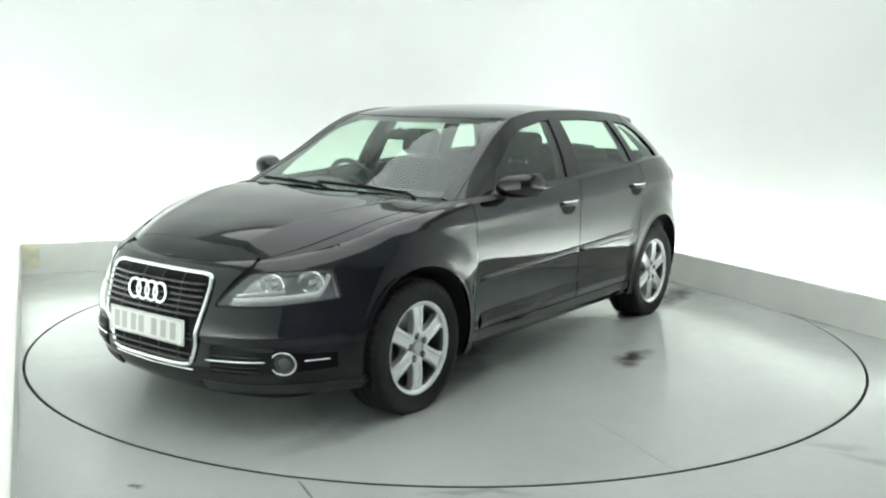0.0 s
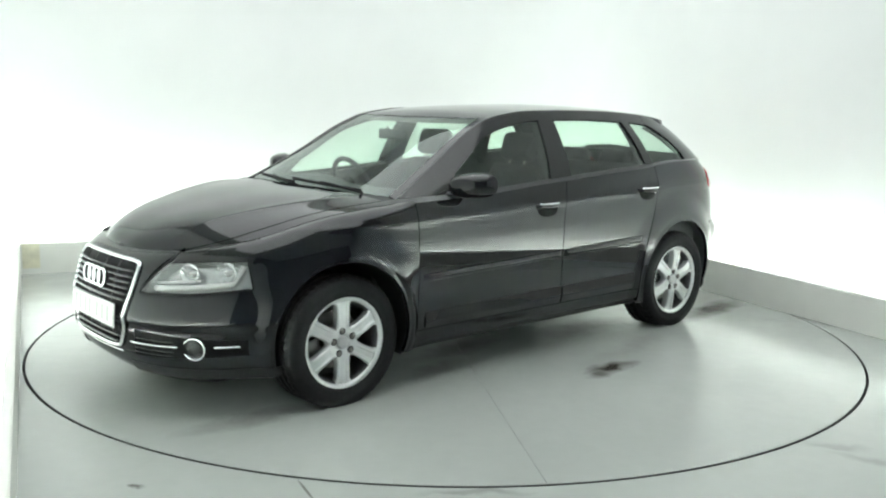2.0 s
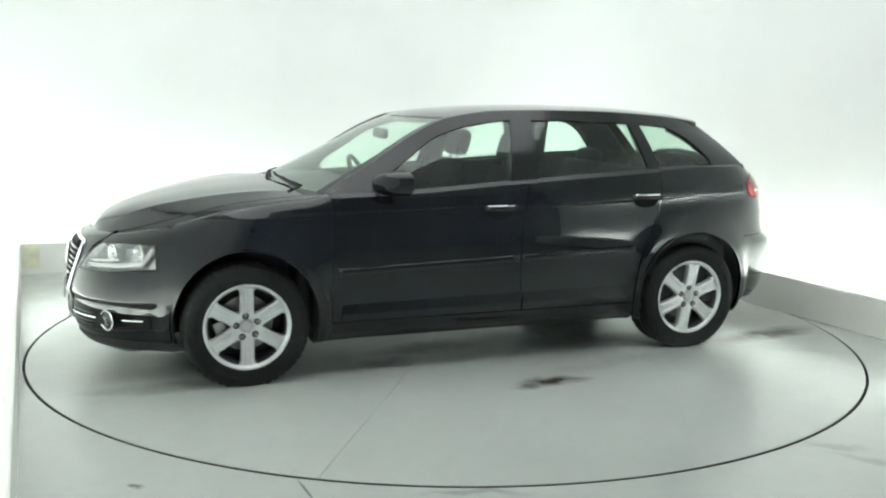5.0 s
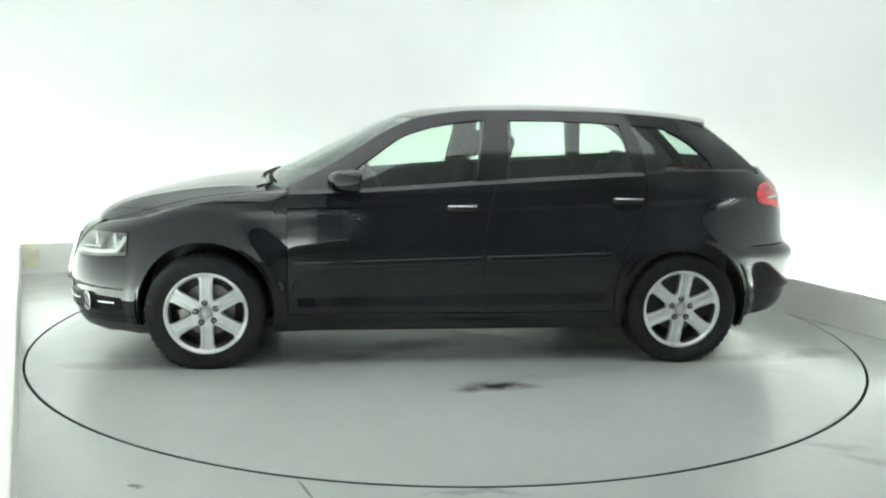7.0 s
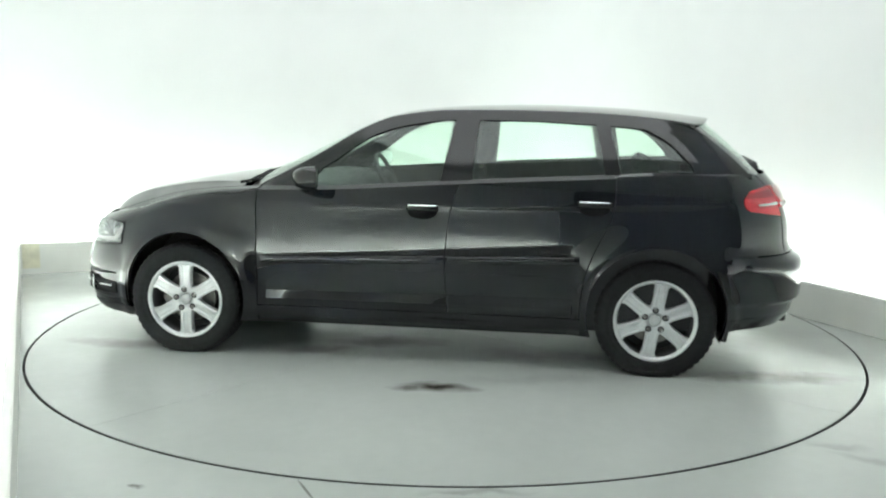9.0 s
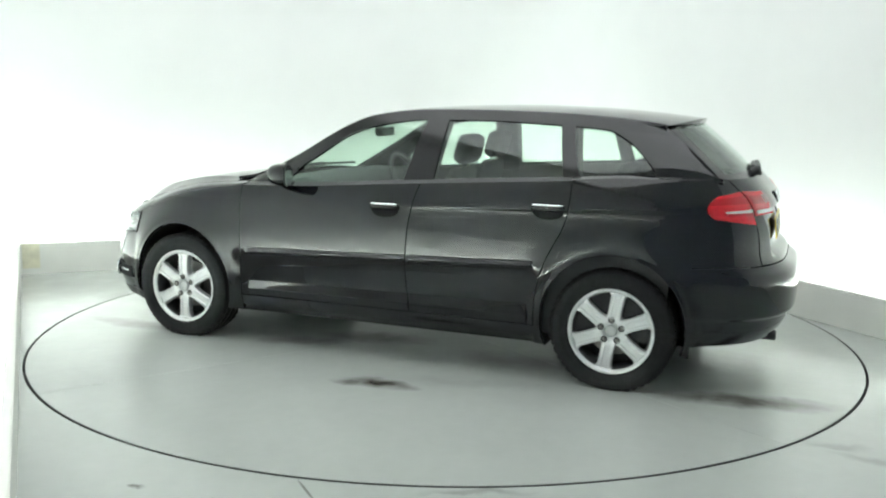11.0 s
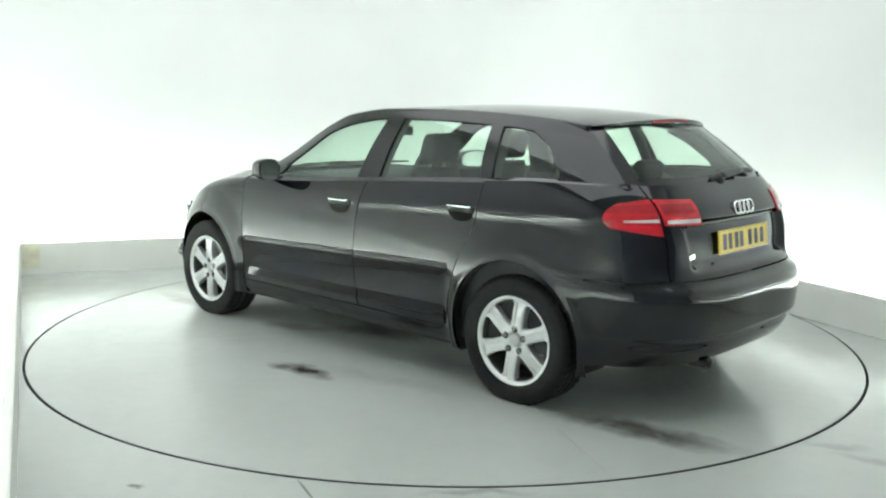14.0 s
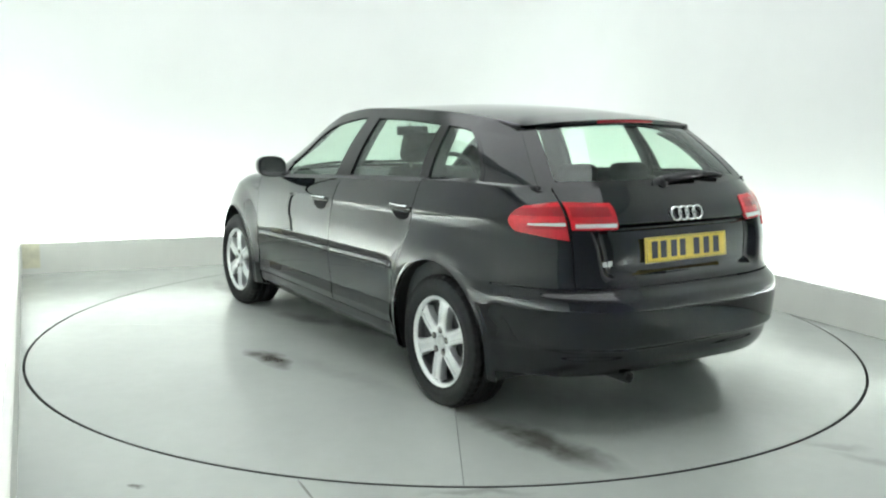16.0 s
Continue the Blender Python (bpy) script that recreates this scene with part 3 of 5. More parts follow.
def bonnet():
    bm = bmesh.new()
    xa, xb = 0.965, 2.004

    def f(u, v, q0=0.0, q1=1.0, gap=0.0):
        x = lerp(xa, xb, math.sin(u * math.pi / 2))
        qh = HOOD_Q(x)
        q = lerp(-qh + 0.004, qh - 0.004, v)
        xx = x + 0.09 * (1 - u) * (1 - q * q) * (1 - u)
        p = hood_point(xx, abs(q))
        return Vector((p.x, math.copysign(p.y, q), p.z))

    patch(bm, f, 60, 110, 1, 0.010)
    part("bonnet", bm, M_PAINT, car)
    for s, _ in SIDES:
        bm = bmesh.new()

        def g(u, v):
            x = lerp(DOOR_F + 0.004, xb, math.sin(u * math.pi / 2))
            return hood_point(x, lerp(HOOD_Q(x) + 0.004, 1.0, v))

        patch(bm, g, 60, 6, s, 0)
        part("front_wing_top", bm, M_PAINT, car)
    # inner panel just below the shut lines
    bm = bmesh.new()

    def inner(u, v):
        x = lerp(0.99, 1.996, math.sin(u * math.pi / 2))
        q = lerp(-0.999, 0.999, v)
        p = hood_point(x, abs(q))
        return Vector((p.x, math.copysign(p.y, q), p.z - 0.007))

    patch(bm, inner, 40, 60, 1, 0)
    part("bonnet_inner_panel", bm, M_PAINT, car)
    # dark scuttle below the windscreen
    bm = bmesh.new()
    patch(bm, lambda u, v: Vector((lerp(1.06, 0.90, v) - 0.16 * (2 * u - 1) ** 2 * (1 - v * 0.3) + 0.02, lerp(-0.74, 0.74, u), lerp(0.925, 0.955, v) - 0.02 * (2 * u - 1) ** 2)), 24, 4, 1, 0, flip=None)
    part("scuttle", bm, M_BLACK, car)


LAMP_Y0, LAMP_END = 0.372, 1.705
lamp_low = spline((0.37, 0.45, 0.60, 0.76), (0.556, 0.557, 0.563, 0.586))
lamp_top = spline((0.40, 0.50, 0.62, 0.74), (0.686, 0.700, 0.710, 0.712))


def front_bumper():
    bm = bmesh.new()
    for s, _ in SIDES:

        def low(u, v):
            y = 0.80 * (1 - u)
            zt = lamp_low(max(0.37, y))
            z = lerp(lerp(0.195, 0.150, smooth(0.0, 0.45, u)), zt, v)
            a = lerp(front_a_of_x(wing_front(z), z), math.pi / 2, u)
            p = front_point(a, z)
            zt = lamp_low(min(0.76, max(0.37, p.y)))
            z = lerp(lerp(0.195, 0.150, smooth(0.0, 0.45, u)), zt, v)
            a = lerp(front_a_of_x(wing_front(z), z), math.pi / 2, u)
            return front_point(a, z)

        patch(bm, low, 60, 36, s, 0)

        def mid(u, v):
            z = lerp(0.556, lerp(shoulder_z(1.87), shoulder_z(2.005), u**0.5) + 0.006, v)
            a = lerp(front_a_of_y(LAMP_Y0 + 0.10 * max(0, v - 0.1), z), math.pi / 2, u)
            return front_point(a, z)

        patch(bm, mid, 24, 14, s, 0.01)
        # lip under the nose
        patch(bm, lambda u, v: (lambda zl: (lambda p: Vector((p.x - 0.25 * v, p.y * (1 - 0.1 * v), zl - 0.01 * v)))(front_point(lerp(front_a_of_x(wing_front(zl), zl), math.pi / 2, u), zl)))(lerp(0.195, 0.150, smooth(0.0, 0.45, u))), 40, 2, s, 0)
        # brow above the lamp
        def brow(u, v):
            y = lerp(0.475, 0.72, u)
            z = lerp(lamp_top(y), shoulder_z(lerp(1.865, XB_F, u**0.9)) + 0.001, v)
            return front_point(lerp(front_a_of_y(0.470, z), front_a_of_x(XB_F, z), u), z)

        patch(bm, brow, 24, 8, s, 0.01)

        # wing panel between the lamp's outer end and the seam
        def cheek(u, v):
            z = lerp(0.575, 0.735, v)
            return front_point(lerp(front_a_of_x(LAMP_END + 0.004, z), front_a_of_x(XB_F, z), u), z)

        patch(bm, cheek, 12, 14, s, 0.004, -0.0015)
    return part("front_bumper", bm, M_PAINT, car)


def rear_bumper():
    bm = bmesh.new()
    for s, _ in SIDES:

        def f(u, v):
            z = lerp(lerp(0.255, 0.275, u), 0.645, v)
            return rear_point(lerp(rear_a_of_x(wing_rear(z), z), math.pi / 2, u), z)

        patch(bm, f, 60, 48, s, 0.01)
        patch(bm, lambda u, v: (lambda p: Vector((p.x + 0.25 * v, p.y * (1 - 0.1 * v), p.z - 0.01 * v)))(rear_point(lerp(rear_a_of_x(wing_rear(0.265), 0.265), math.pi / 2, u), lerp(0.255, 0.275, u))), 30, 2, s, 0)
    return part("rear_bumper", bm, M_PAINT, car)


GATE_Y = 0.615


def gate_shape(a, z):
    """The boot lid below the glass, with a recess for the plate."""
    p = rear_point(a, z)
    top = smooth(0.915, 0.895, z) * smooth(0.665, 0.72, z)
    p.x += 0.048 * top * smooth(0.53, 0.45, p.y - 0.15 * (z - 0.8))
    return p


def tailgate():
    bm = bmesh.new()
    for s, _ in SIDES:

        def corner(u, v):
            z = lerp(0.65, lerp(belt_z(-1.7), 1.065, u), v)
            return rear_point(lerp(rear_a_of_x(XB_R, z), rear_a_of_y(GATE_Y + 0.003, z), u), z)

        bq = bmesh.new()
        patch(bq, corner, 24, 30, s, 0.012)
        part("rear_corner", bq, M_PAINT, car)

        def lid(u, v):
            z = lerp(0.652, 1.062, v)
            return gate_shape(lerp(rear_a_of_y(GATE_Y - 0.003, z), math.pi / 2, u), z)

        patch(bm, lid, 60, 60, s, 0.012)
    return part("tailgate", bm, M_PAINT, car)


# rear screen, between the curved rear edge of the roof and the waist
def rear_screen_point(q, z):
    q = abs(q)
    bow = 1 - q**2.6
    xb, yb, zb = -1.768 - 0.112 * bow, 0.664 * q, 1.043
    xt, yt, zt = -1.455 - 0.110 * bow, 0.535 * q, 1.310 + 0.022 * bow
    t = (z - zb) / (1.335 - zb)
    return Vector((lerp(xb, xt, t) - 0.014 * 4 * t * (1 - t), lerp(yb, yt, t) + 0.012 * q * 4 * t * (1 - t), lerp(zb, zt, t)))


def glasshouse():
    # rear screen with its painted surround
    bm = bmesh.new()
    patch(bm, lambda u, v: (lambda p, q: Vector((p.x, math.copysign(p.y, q), p.z)))(rear_screen_point(lerp(-0.90, 0.90, u), lerp(1.075, 1.325, v)), lerp(-1, 1, u)), 40, 20, 1, 0.004)
    gl = part("rear_window", bm, M_GLASS, car)
    gl.visible_shadow = False
    bm = bmesh.new()
    for s, _ in SIDES:
        patch(bm, lambda u, v: rear_screen_point(lerp(0.88, 1.0, u), lerp(1.045, 1.335, v)), 8, 24, s, 0.01, 0.002)
    patch(bm, lambda u, v: (lambda p, q: Vector((p.x, math.copysign(p.y, q), p.z)))(rear_screen_point(lerp(-0.9, 0.9, u), lerp(1.05, 1.085, v)), lerp(-1, 1, u)), 40, 4, 1, 0.006, 0.002)
    part("rear_window_frame", bm, M_GLOSSBLACK, car)
    # windscreen
    bm = bmesh.new()

    def base_x(q):
        return 1.035 - 0.165 * q * q

    def head_x(q):
        return 0.235 - 0.11 * q * q

    def ws(u, v):
        q = lerp(-0.925, 0.925, u)
        p = top_point(lerp(base_x(q), head_x(q), v), abs(q))
        return Vector((p.x, math.copysign(p.y, q), p.z))

    patch(bm, ws, 44, 40, 1, 0.004)
    gl = part("windscreen", bm, M_GLASS, car)
    gl.visible_shadow = False
    bm = bmesh.new()

    def roof(u, v):
        q = lerp(-0.985, 0.985, u)
        p = top_point(lerp(head_x(q) + 0.02, -1.448 - 0.09 * (1 - abs(q) ** 2.4), v), abs(q))
        return Vector((p.x, math.copysign(p.y, q), p.z + 0.002))

    patch(bm, roof, 40, 50, 1, 0.012)
    part("roof", bm, M_PAINT, car)
    bm = bmesh.new()

    def liner(u, v):
        p = roof(u, v)
        return Vector((p.x, p.y * 0.93, p.z - 0.035))

    patch(bm, liner, 20, 24, 1, 0)
    part("headliner", bm, M_HEADLINER, car)
    for s, _ in SIDES:
        # pillar and rail, one sweep from the scuttle to the tail
        bm = bmesh.new()

        def pillar(u, v):
            x = lerp(0.90, 0.10, u)
            return top_point(x, lerp(0.90, 1.0, v))

        patch(bm, pillar, 40, 4, s, 0.02, 0.003)
        part("windscreen_pillar", bm, M_PAINT, car)
        bm = bmesh.new()
        tube(bm, [Vector((x, s * (min(rail_y(x), 0.8) - 0.012), rail_z(x) - 0.010)) for x in [0.90 - 2.37 * i / 60 for i in range(61)]], 0.019, 10)
        part("roof_rail", bm, M_PAINT, car)


dlo_top = spline((0.66, 0.444, 0.232, 0.049, -0.197, -0.55, -0.89, -1.10, -1.212, -1.50), (0.955, 1.098, 1.236, 1.288, 1.318, 1.320, 1.308, 1.296, 1.284, 1.255))
quarter_end = spline((1.06, 1.10, 1.16, 1.207, 1.255, 1.286), (-1.460, -1.445, -1.390, -1.340, -1.265, -1.20))


def side_windows(s):
    def strip(c0, c1, nu, nv, name, mat, lift=0.0, fold=0.012, label=""):
        bm = bmesh.new()
        patch(bm, between(c0, c1, green_point), nu, nv, s, fold, lift)
        return part(name, bm, mat, car, label)

    def low(x):
        return belt_z(x) + 0.010

    # frame strip above the glass
    strip(lambda u: (lambda x: (x, max(low(x), dlo_top(x)) if x < 0.66 else low(x)))(lerp(0.89, -1.20, u)), lambda u: (lambda x: (x, max(low(x) + 0.002, rail_z(x) + 0.002)))(lerp(0.89, -1.20, u)), 90, 6, "door_frame_top", M_GLOSSBLACK, 0.003)
    # pillars between the panes
    strip(lambda u: (lerp(-0.135, -0.200, u), lerp(low(-0.14), 1.33, u)), lambda u: (lerp(-0.305, -0.325, u), lerp(low(-0.30), 1.33, u)), 12, 6, "centre_pillar", M_GLOSSBLACK, 0.004)
    strip(lambda u: (lerp(-1.005, -0.945, u), lerp(low(-1.0), 1.32, u)), lambda u: (lerp(-1.082, -1.020, u), lerp(low(-1.08), 1.305, u)), 12, 4, "rear_door_pillar", M_GLOSSBLACK, 0.004)
    # mirror corner ahead of the front pane
    strip(lambda u: (lerp(0.70, 0.55, u), lerp(low(0.7), dlo_top(0.55), u)), lambda u: (lerp(0.60, 0.52, u), lerp(low(0.6), dlo_top(0.52), u)), 6, 4, "mirror_corner", M_GLOSSBLACK, 0.004)
    # broad rear pillar, body colour
    bm = bmesh.new()
    def broad(u, v):
        # from the quarter pane's rear edge to the rear screen, and up to the rail
        zq = lerp(1.055, 1.286, min(1.0, u / 0.8))
        xq = quarter_end(zq)
        a = Vector((xq, green(xq, zq), zq))
        if u > 0.8:
            k = (u - 0.8) / 0.2
            xt = lerp(-1.20, -1.195, k)
            zt = lerp(1.286, rail_z(-1.2) + 0.002, k)
            a = Vector((xt, green(xt, zt), zt))
        e = rear_screen_point(1.0, lerp(1.045, 1.335, u))
        p = a.lerp(e, v)
        n = Vector((0, 0.86, 0.5))
        bulge = 4 * v * (1 - v)
        if u > 0.999:
            x = lerp(-1.195, e.x, v)
            return Vector((x, lerp(a.y, e.y, v) + 0.006 * bulge, rail_z(x) + 0.002))
        return p + n * (0.010 * bulge)

    patch(bm, broad, 40, 20, s, 0.012, 0.004)
    bq = bmesh.new()
    patch(bq, lambda u, v: broad(0.80 * u, v * 0.026 / max(0.05, (broad(0.8 * u, 1.0) - broad(0.8 * u, 0.0)).length)), 24, 4, s, 0.006, 0.006)
    part("quarter_window_frame", bq, M_GLOSSBLACK, car)
    part("rear_pillar", bm, M_PAINT, car)

    def pane(x0b, x0t, x1b, x1t, name):
        def f(u, v):
            xb, xt = lerp(x0b, x1b, u), lerp(x0t, x1t, u)
            zb, zt = low(xb) - 0.012, dlo_top(xt) + 0.012
            x = lerp(xb, xt, v)
            return green_point(x, lerp(zb, zt, v)) - Vector((0, 0.006, 0))

        bm = bmesh.new()
        patch(bm, f, 16, 12, s, 0.003)
        ob = part(name, bm, M_GLASS, car)
        ob.visible_shadow = False

    pane(0.69, 0.42, -0.14, -0.205, "front_side_window")
    pane(-0.295, -0.315, -1.015, -0.955, "rear_side_window")
    pane(-1.072, -1.010, -1.475, -1.27, "quarter_window")


def wheel_template():
    w = tagged(new("wheel"), "silver six-spoke alloy wheel with a black tyre")
    r0, rr = 0.218, TYRE_R
    bm = bmesh.new()
    prof = [(0.198, -0.105), (0.222, -0.108), (0.262, -0.112), (0.296, -0.106), (0.309, -0.092)]
    tread = []
    for y0, y1 in ((-0.088, -0.052), (-0.045, -0.008), (0.0, 0.0), (0.008, 0.045), (0.052, 0.088)):
        if y0 == y1:
            continue
        tread += [(rr - 0.007, y0), (rr, y0 + 0.002), (rr, y1 - 0.002), (rr - 0.007, y1)]
    prof += tread + [(0.309, 0.092), (0.302, 0.101), (0.290, 0.1075), (0.272, 0.1115), (0.256, 0.1125), (0.252, 0.1105), (0.236, 0.1085), (0.226, 0.108), (0.2205, 0.104), (0.212, 0.097)]
    lathe(bm, prof, 192)
    # tread blocks: cross grooves over the tread and its shoulders
    for v in bm.verts:
        r = math.hypot(v.co.x, v.co.z)
        k = round(math.atan2(v.co.z, v.co.x) / (2 * math.pi) * 192) % 4
        if r > 0.304 and 0.045 < abs(v.co.y) < 0.104 and k == 0:
            v.co.x *= 1 - 0.0075 / r
            v.co.z *= 1 - 0.0075 / r
    for v in bm.verts:
        if v.co.z < -HUB_Z:
            v.co.z = -HUB_Z
    part("tyre", bm, M_RUBBER, w, "black worn road tyre")
    # barrel behind the spokes, coloured dark for the shade there
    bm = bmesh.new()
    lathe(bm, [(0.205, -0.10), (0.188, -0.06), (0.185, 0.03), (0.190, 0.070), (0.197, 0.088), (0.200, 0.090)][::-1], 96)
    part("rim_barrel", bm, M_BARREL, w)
    bm = bmesh.new()
    lathe(bm, [(0.192, 0.070), (0.197, 0.088), (0.206, 0.098), (0.214, 0.102), (0.2185, 0.101), (0.2195, 0.094), (0.214, 0.088)][::-1], 96)
    part("rim_lip", bm, M_ALLOY, w)
    for i in range(6):
        bm = bmesh.new()
        # one broad spoke with a shallow channel along it
        rows = []
        for k in range(13):
            t = k / 12
            r = lerp(0.050, 0.203, t)
            hw = 0.0325 + 0.003 * abs(2 * t - 0.8) + 0.022 * smooth(0.84, 1.0, t) + 0.004 * smooth(0.25, 0.0, t)
            y = 0.083 + 0.012 * math.sin(math.pi * min(1, t * 0.75 + 0.1)) - 0.002 * t
            ch = 0.006 * smooth(0.12, 0.3, t) * smooth(1.0, 0.85, t)
            rows.append([(-hw, y - 0.040), (-hw, y - 0.006), (-hw + 0.005, y), (-hw * 0.48, y), (-hw * 0.34, y - ch), (hw * 0.34, y - ch), (hw * 0.48, y), (hw - 0.005, y), (hw, y - 0.006), (hw, y - 0.040)])
            rows[-1] = [bm.verts.new((x, yy, r)) for x, yy in rows[-1]]
        for a, b in zip(rows, rows[1:]):
            for j in range(len(a) - 1):
                bm.faces.new((a[j], a[j + 1], b[j + 1], b[j]))
        part("spoke", bm, M_ALLOY, w, smooth=False, place=pose(0, 0, 0, 0, 60 * i, 0))
    bm = bmesh.new()
    lathe(bm, [(0.080, 0.045), (0.080, 0.078), (0.076, 0.085), (0.060, 0.088), (0.036, 0.083), (0.034, 0.076), (0.001, 0.076)][::-1], 48)
    part("hub", bm, M_ALLOY, w)
    bm = bmesh.new()
    lathe(bm, [(0.001, 0.089), (0.020, 0.0885), (0.028, 0.086), (0.030, 0.078)], 32)
    part("centre_cap", bm, material("grey_cap_plastic", (0.55, 0.56, 0.57), 0.35, metal=0.4) if "grey_cap_plastic" not in bpy.data.materials else bpy.data.materials["grey_cap_plastic"], w, "grey plastic hub cap")
    for i in range(5):
        bm = bmesh.new()
        at = pose(0, 0, 0, 0, 72 * i + 8, 0) @ pose(0, 0, 0.0555)
        lathe(bm, [(0.001, 0.0955), (0.0075, 0.095), (0.0098, 0.092), (0.0098, 0.080)], 6)
        bolt = part("bolt", bm, M_STEEL, w, smooth=False, place=at)
        # flat dark ring painted as the shade of the bolt's recess
        bm = bmesh.new()
        lathe(bm, [(0.0095, 0.0885), (0.0165, 0.0895), (0.0172, 0.086)], 20)
        part("bolt_socket", bm, M_BARREL, bolt, smooth=False)
    bm = bmesh.new()
    lathe(bm, [(0.001, 0.02), (0.072, 0.02), (0.075, 0.0), (0.140, 0.0), (0.140, -0.022), (0.07, -0.022)], 48)
    part("brake_disc", bm, M_STEEL, w, smooth=False)
    bm = bmesh.new()
    lathe(bm, [(0.001, -0.045), (0.19, -0.045)], 48)
    part("brake_back_plate", bm, M_BLACK, w, smooth=False)
    bm = bmesh.new()
    box(bm, 0.085, 0.155, -0.04, 0.025, -0.065, 0.065, pose(0, 0, 0, 0, 20, 0), 0.012)
    part("brake_caliper", bm, M_STEEL, w)
    return w


def wheels():
    w = wheel_template()
    w.parent = car
    w.matrix_basis = pose(HUB_X, 0.757, HUB_Z)
    copy_thing(w, pose(-HUB_X, 0.757, HUB_Z, 0, -9, 0))
    for x in (HUB_X, -HUB_X):
        copy_thing(w, pose(x, -0.757, HUB_Z, 0, 0, 180))
    for x, r in ((HUB_X, ARCH_F), (-HUB_X, ARCH_R)):
        for s, _ in SIDES:
            bm = bmesh.new()

            def liner(u, v):
                a = lerp(-0.40, math.pi + 0.40, u)
                y = lerp(0.45, side(x + r * math.cos(a), ARCH_Z + max(0, r * math.sin(a))) - 0.012, v)
                return Vector((x + (r + 0.004) * math.cos(a), y, ARCH_Z + (r + 0.004) * math.sin(a)))

            patch(bm, liner, 36, 4, s, 0)
            patch(bm, lambda u, v: Vector((x + v * (r + 0.01) * math.cos(lerp(-0.4, math.pi + 0.4, u)), 0.46, ARCH_Z + v * (r + 0.01) * math.sin(lerp(-0.4, math.pi + 0.4, u)))), 24, 2, s, 0)
            part("wheel_arch_liner", bm, M_BLACK, car)


for s_, _ in SIDES:
    wings(s_)
    seal(s_)
    sills(s_)
    side_windows(s_)
bonnet()
front_bumper()
rear_bumper()
tailgate()
glasshouse()
wheels()


# ---- the car: lamps, trim and fittings ----
def nose(y, z, lift=0.0):
    """A point on the nose at y, z, raised outward by lift."""
    p = front_point(front_a_of_y(min(0.84, abs(y)), z), z)
    out = Vector((1.0, 0.9 * (abs(y) / 0.8) ** 2, 0)).normalized()
    p = p + out * lift
    return Vector((p.x, math.copysign(p.y, y) if y else 0.0, p.z))


def chaikin(pts, times=3):
    for _ in range(times):
        nxt = []
        for a, b in zip(pts, pts[1:] + pts[:1]):
            nxt += [tuple(lerp(p, q, 0.25) for p, q in zip(a, b)), tuple(lerp(p, q, 0.75) for p, q in zip(a, b))]
        pts = nxt
    return pts


def ring(bm, centre, rx, rz, r, axis_out, n=40, flat=1.0, m=8):
    """An upright ring facing along axis_out."""
    ax = Vector(axis_out).normalized()
    s = Vector((0, 0, 1)).cross(ax).normalized()
    up = ax.cross(s)
    rings = []
    for i in range(n):
        t = 2 * math.pi * i / n
        d = s * math.cos(t) + up * math.sin(t)
        c = Vector(centre) + s * (rx * math.cos(t)) + up * (rz * math.sin(t))
        rings.append([bm.verts.new(c + d * (r * math.cos(k)) + ax * (r * flat * math.sin(k))) for k in [2 * math.pi * j / m for j in range(m)]])
    for i in range(n):
        p, q = rings[i], rings[(i + 1) % n]
        for j in range(m):
            bm.faces.new((p[j], q[j], q[(j + 1) % m], p[(j + 1) % m]))


def plate(parent, mat, name, label, place, chars, ink):
    """A number plate 0.52 x 0.111 m whose characters are plain bars; it faces along x of place."""
    bm = bmesh.new()
    box(bm, -0.004, 0.004, -0.26, 0.26, -0.0555, 0.0555, None, 0.003)
    p = part(name, bm, mat, parent, label, smooth=False, place=place)
    bm = bmesh.new()
    for y0, y1 in ((-0.253, -0.2515), (0.2515, 0.253)):
        box(bm, 0.0035, 0.0048, y0, y1, -0.05, 0.05)
    for z0, z1 in ((-0.0505, -0.049), (0.049, 0.0505)):
        box(bm, 0.0035, 0.0048, -0.253, 0.253, z0, z1)
    part("border", bm, M_INK, p, smooth=False)
    for y in chars:
        bm = bmesh.new()
        box(bm, 0.0035, 0.0050, y - 0.019, y + 0.019, -0.0375, 0.0375, None, 0.0006)
        part("bar", bm, ink, p, smooth=False)
    return p


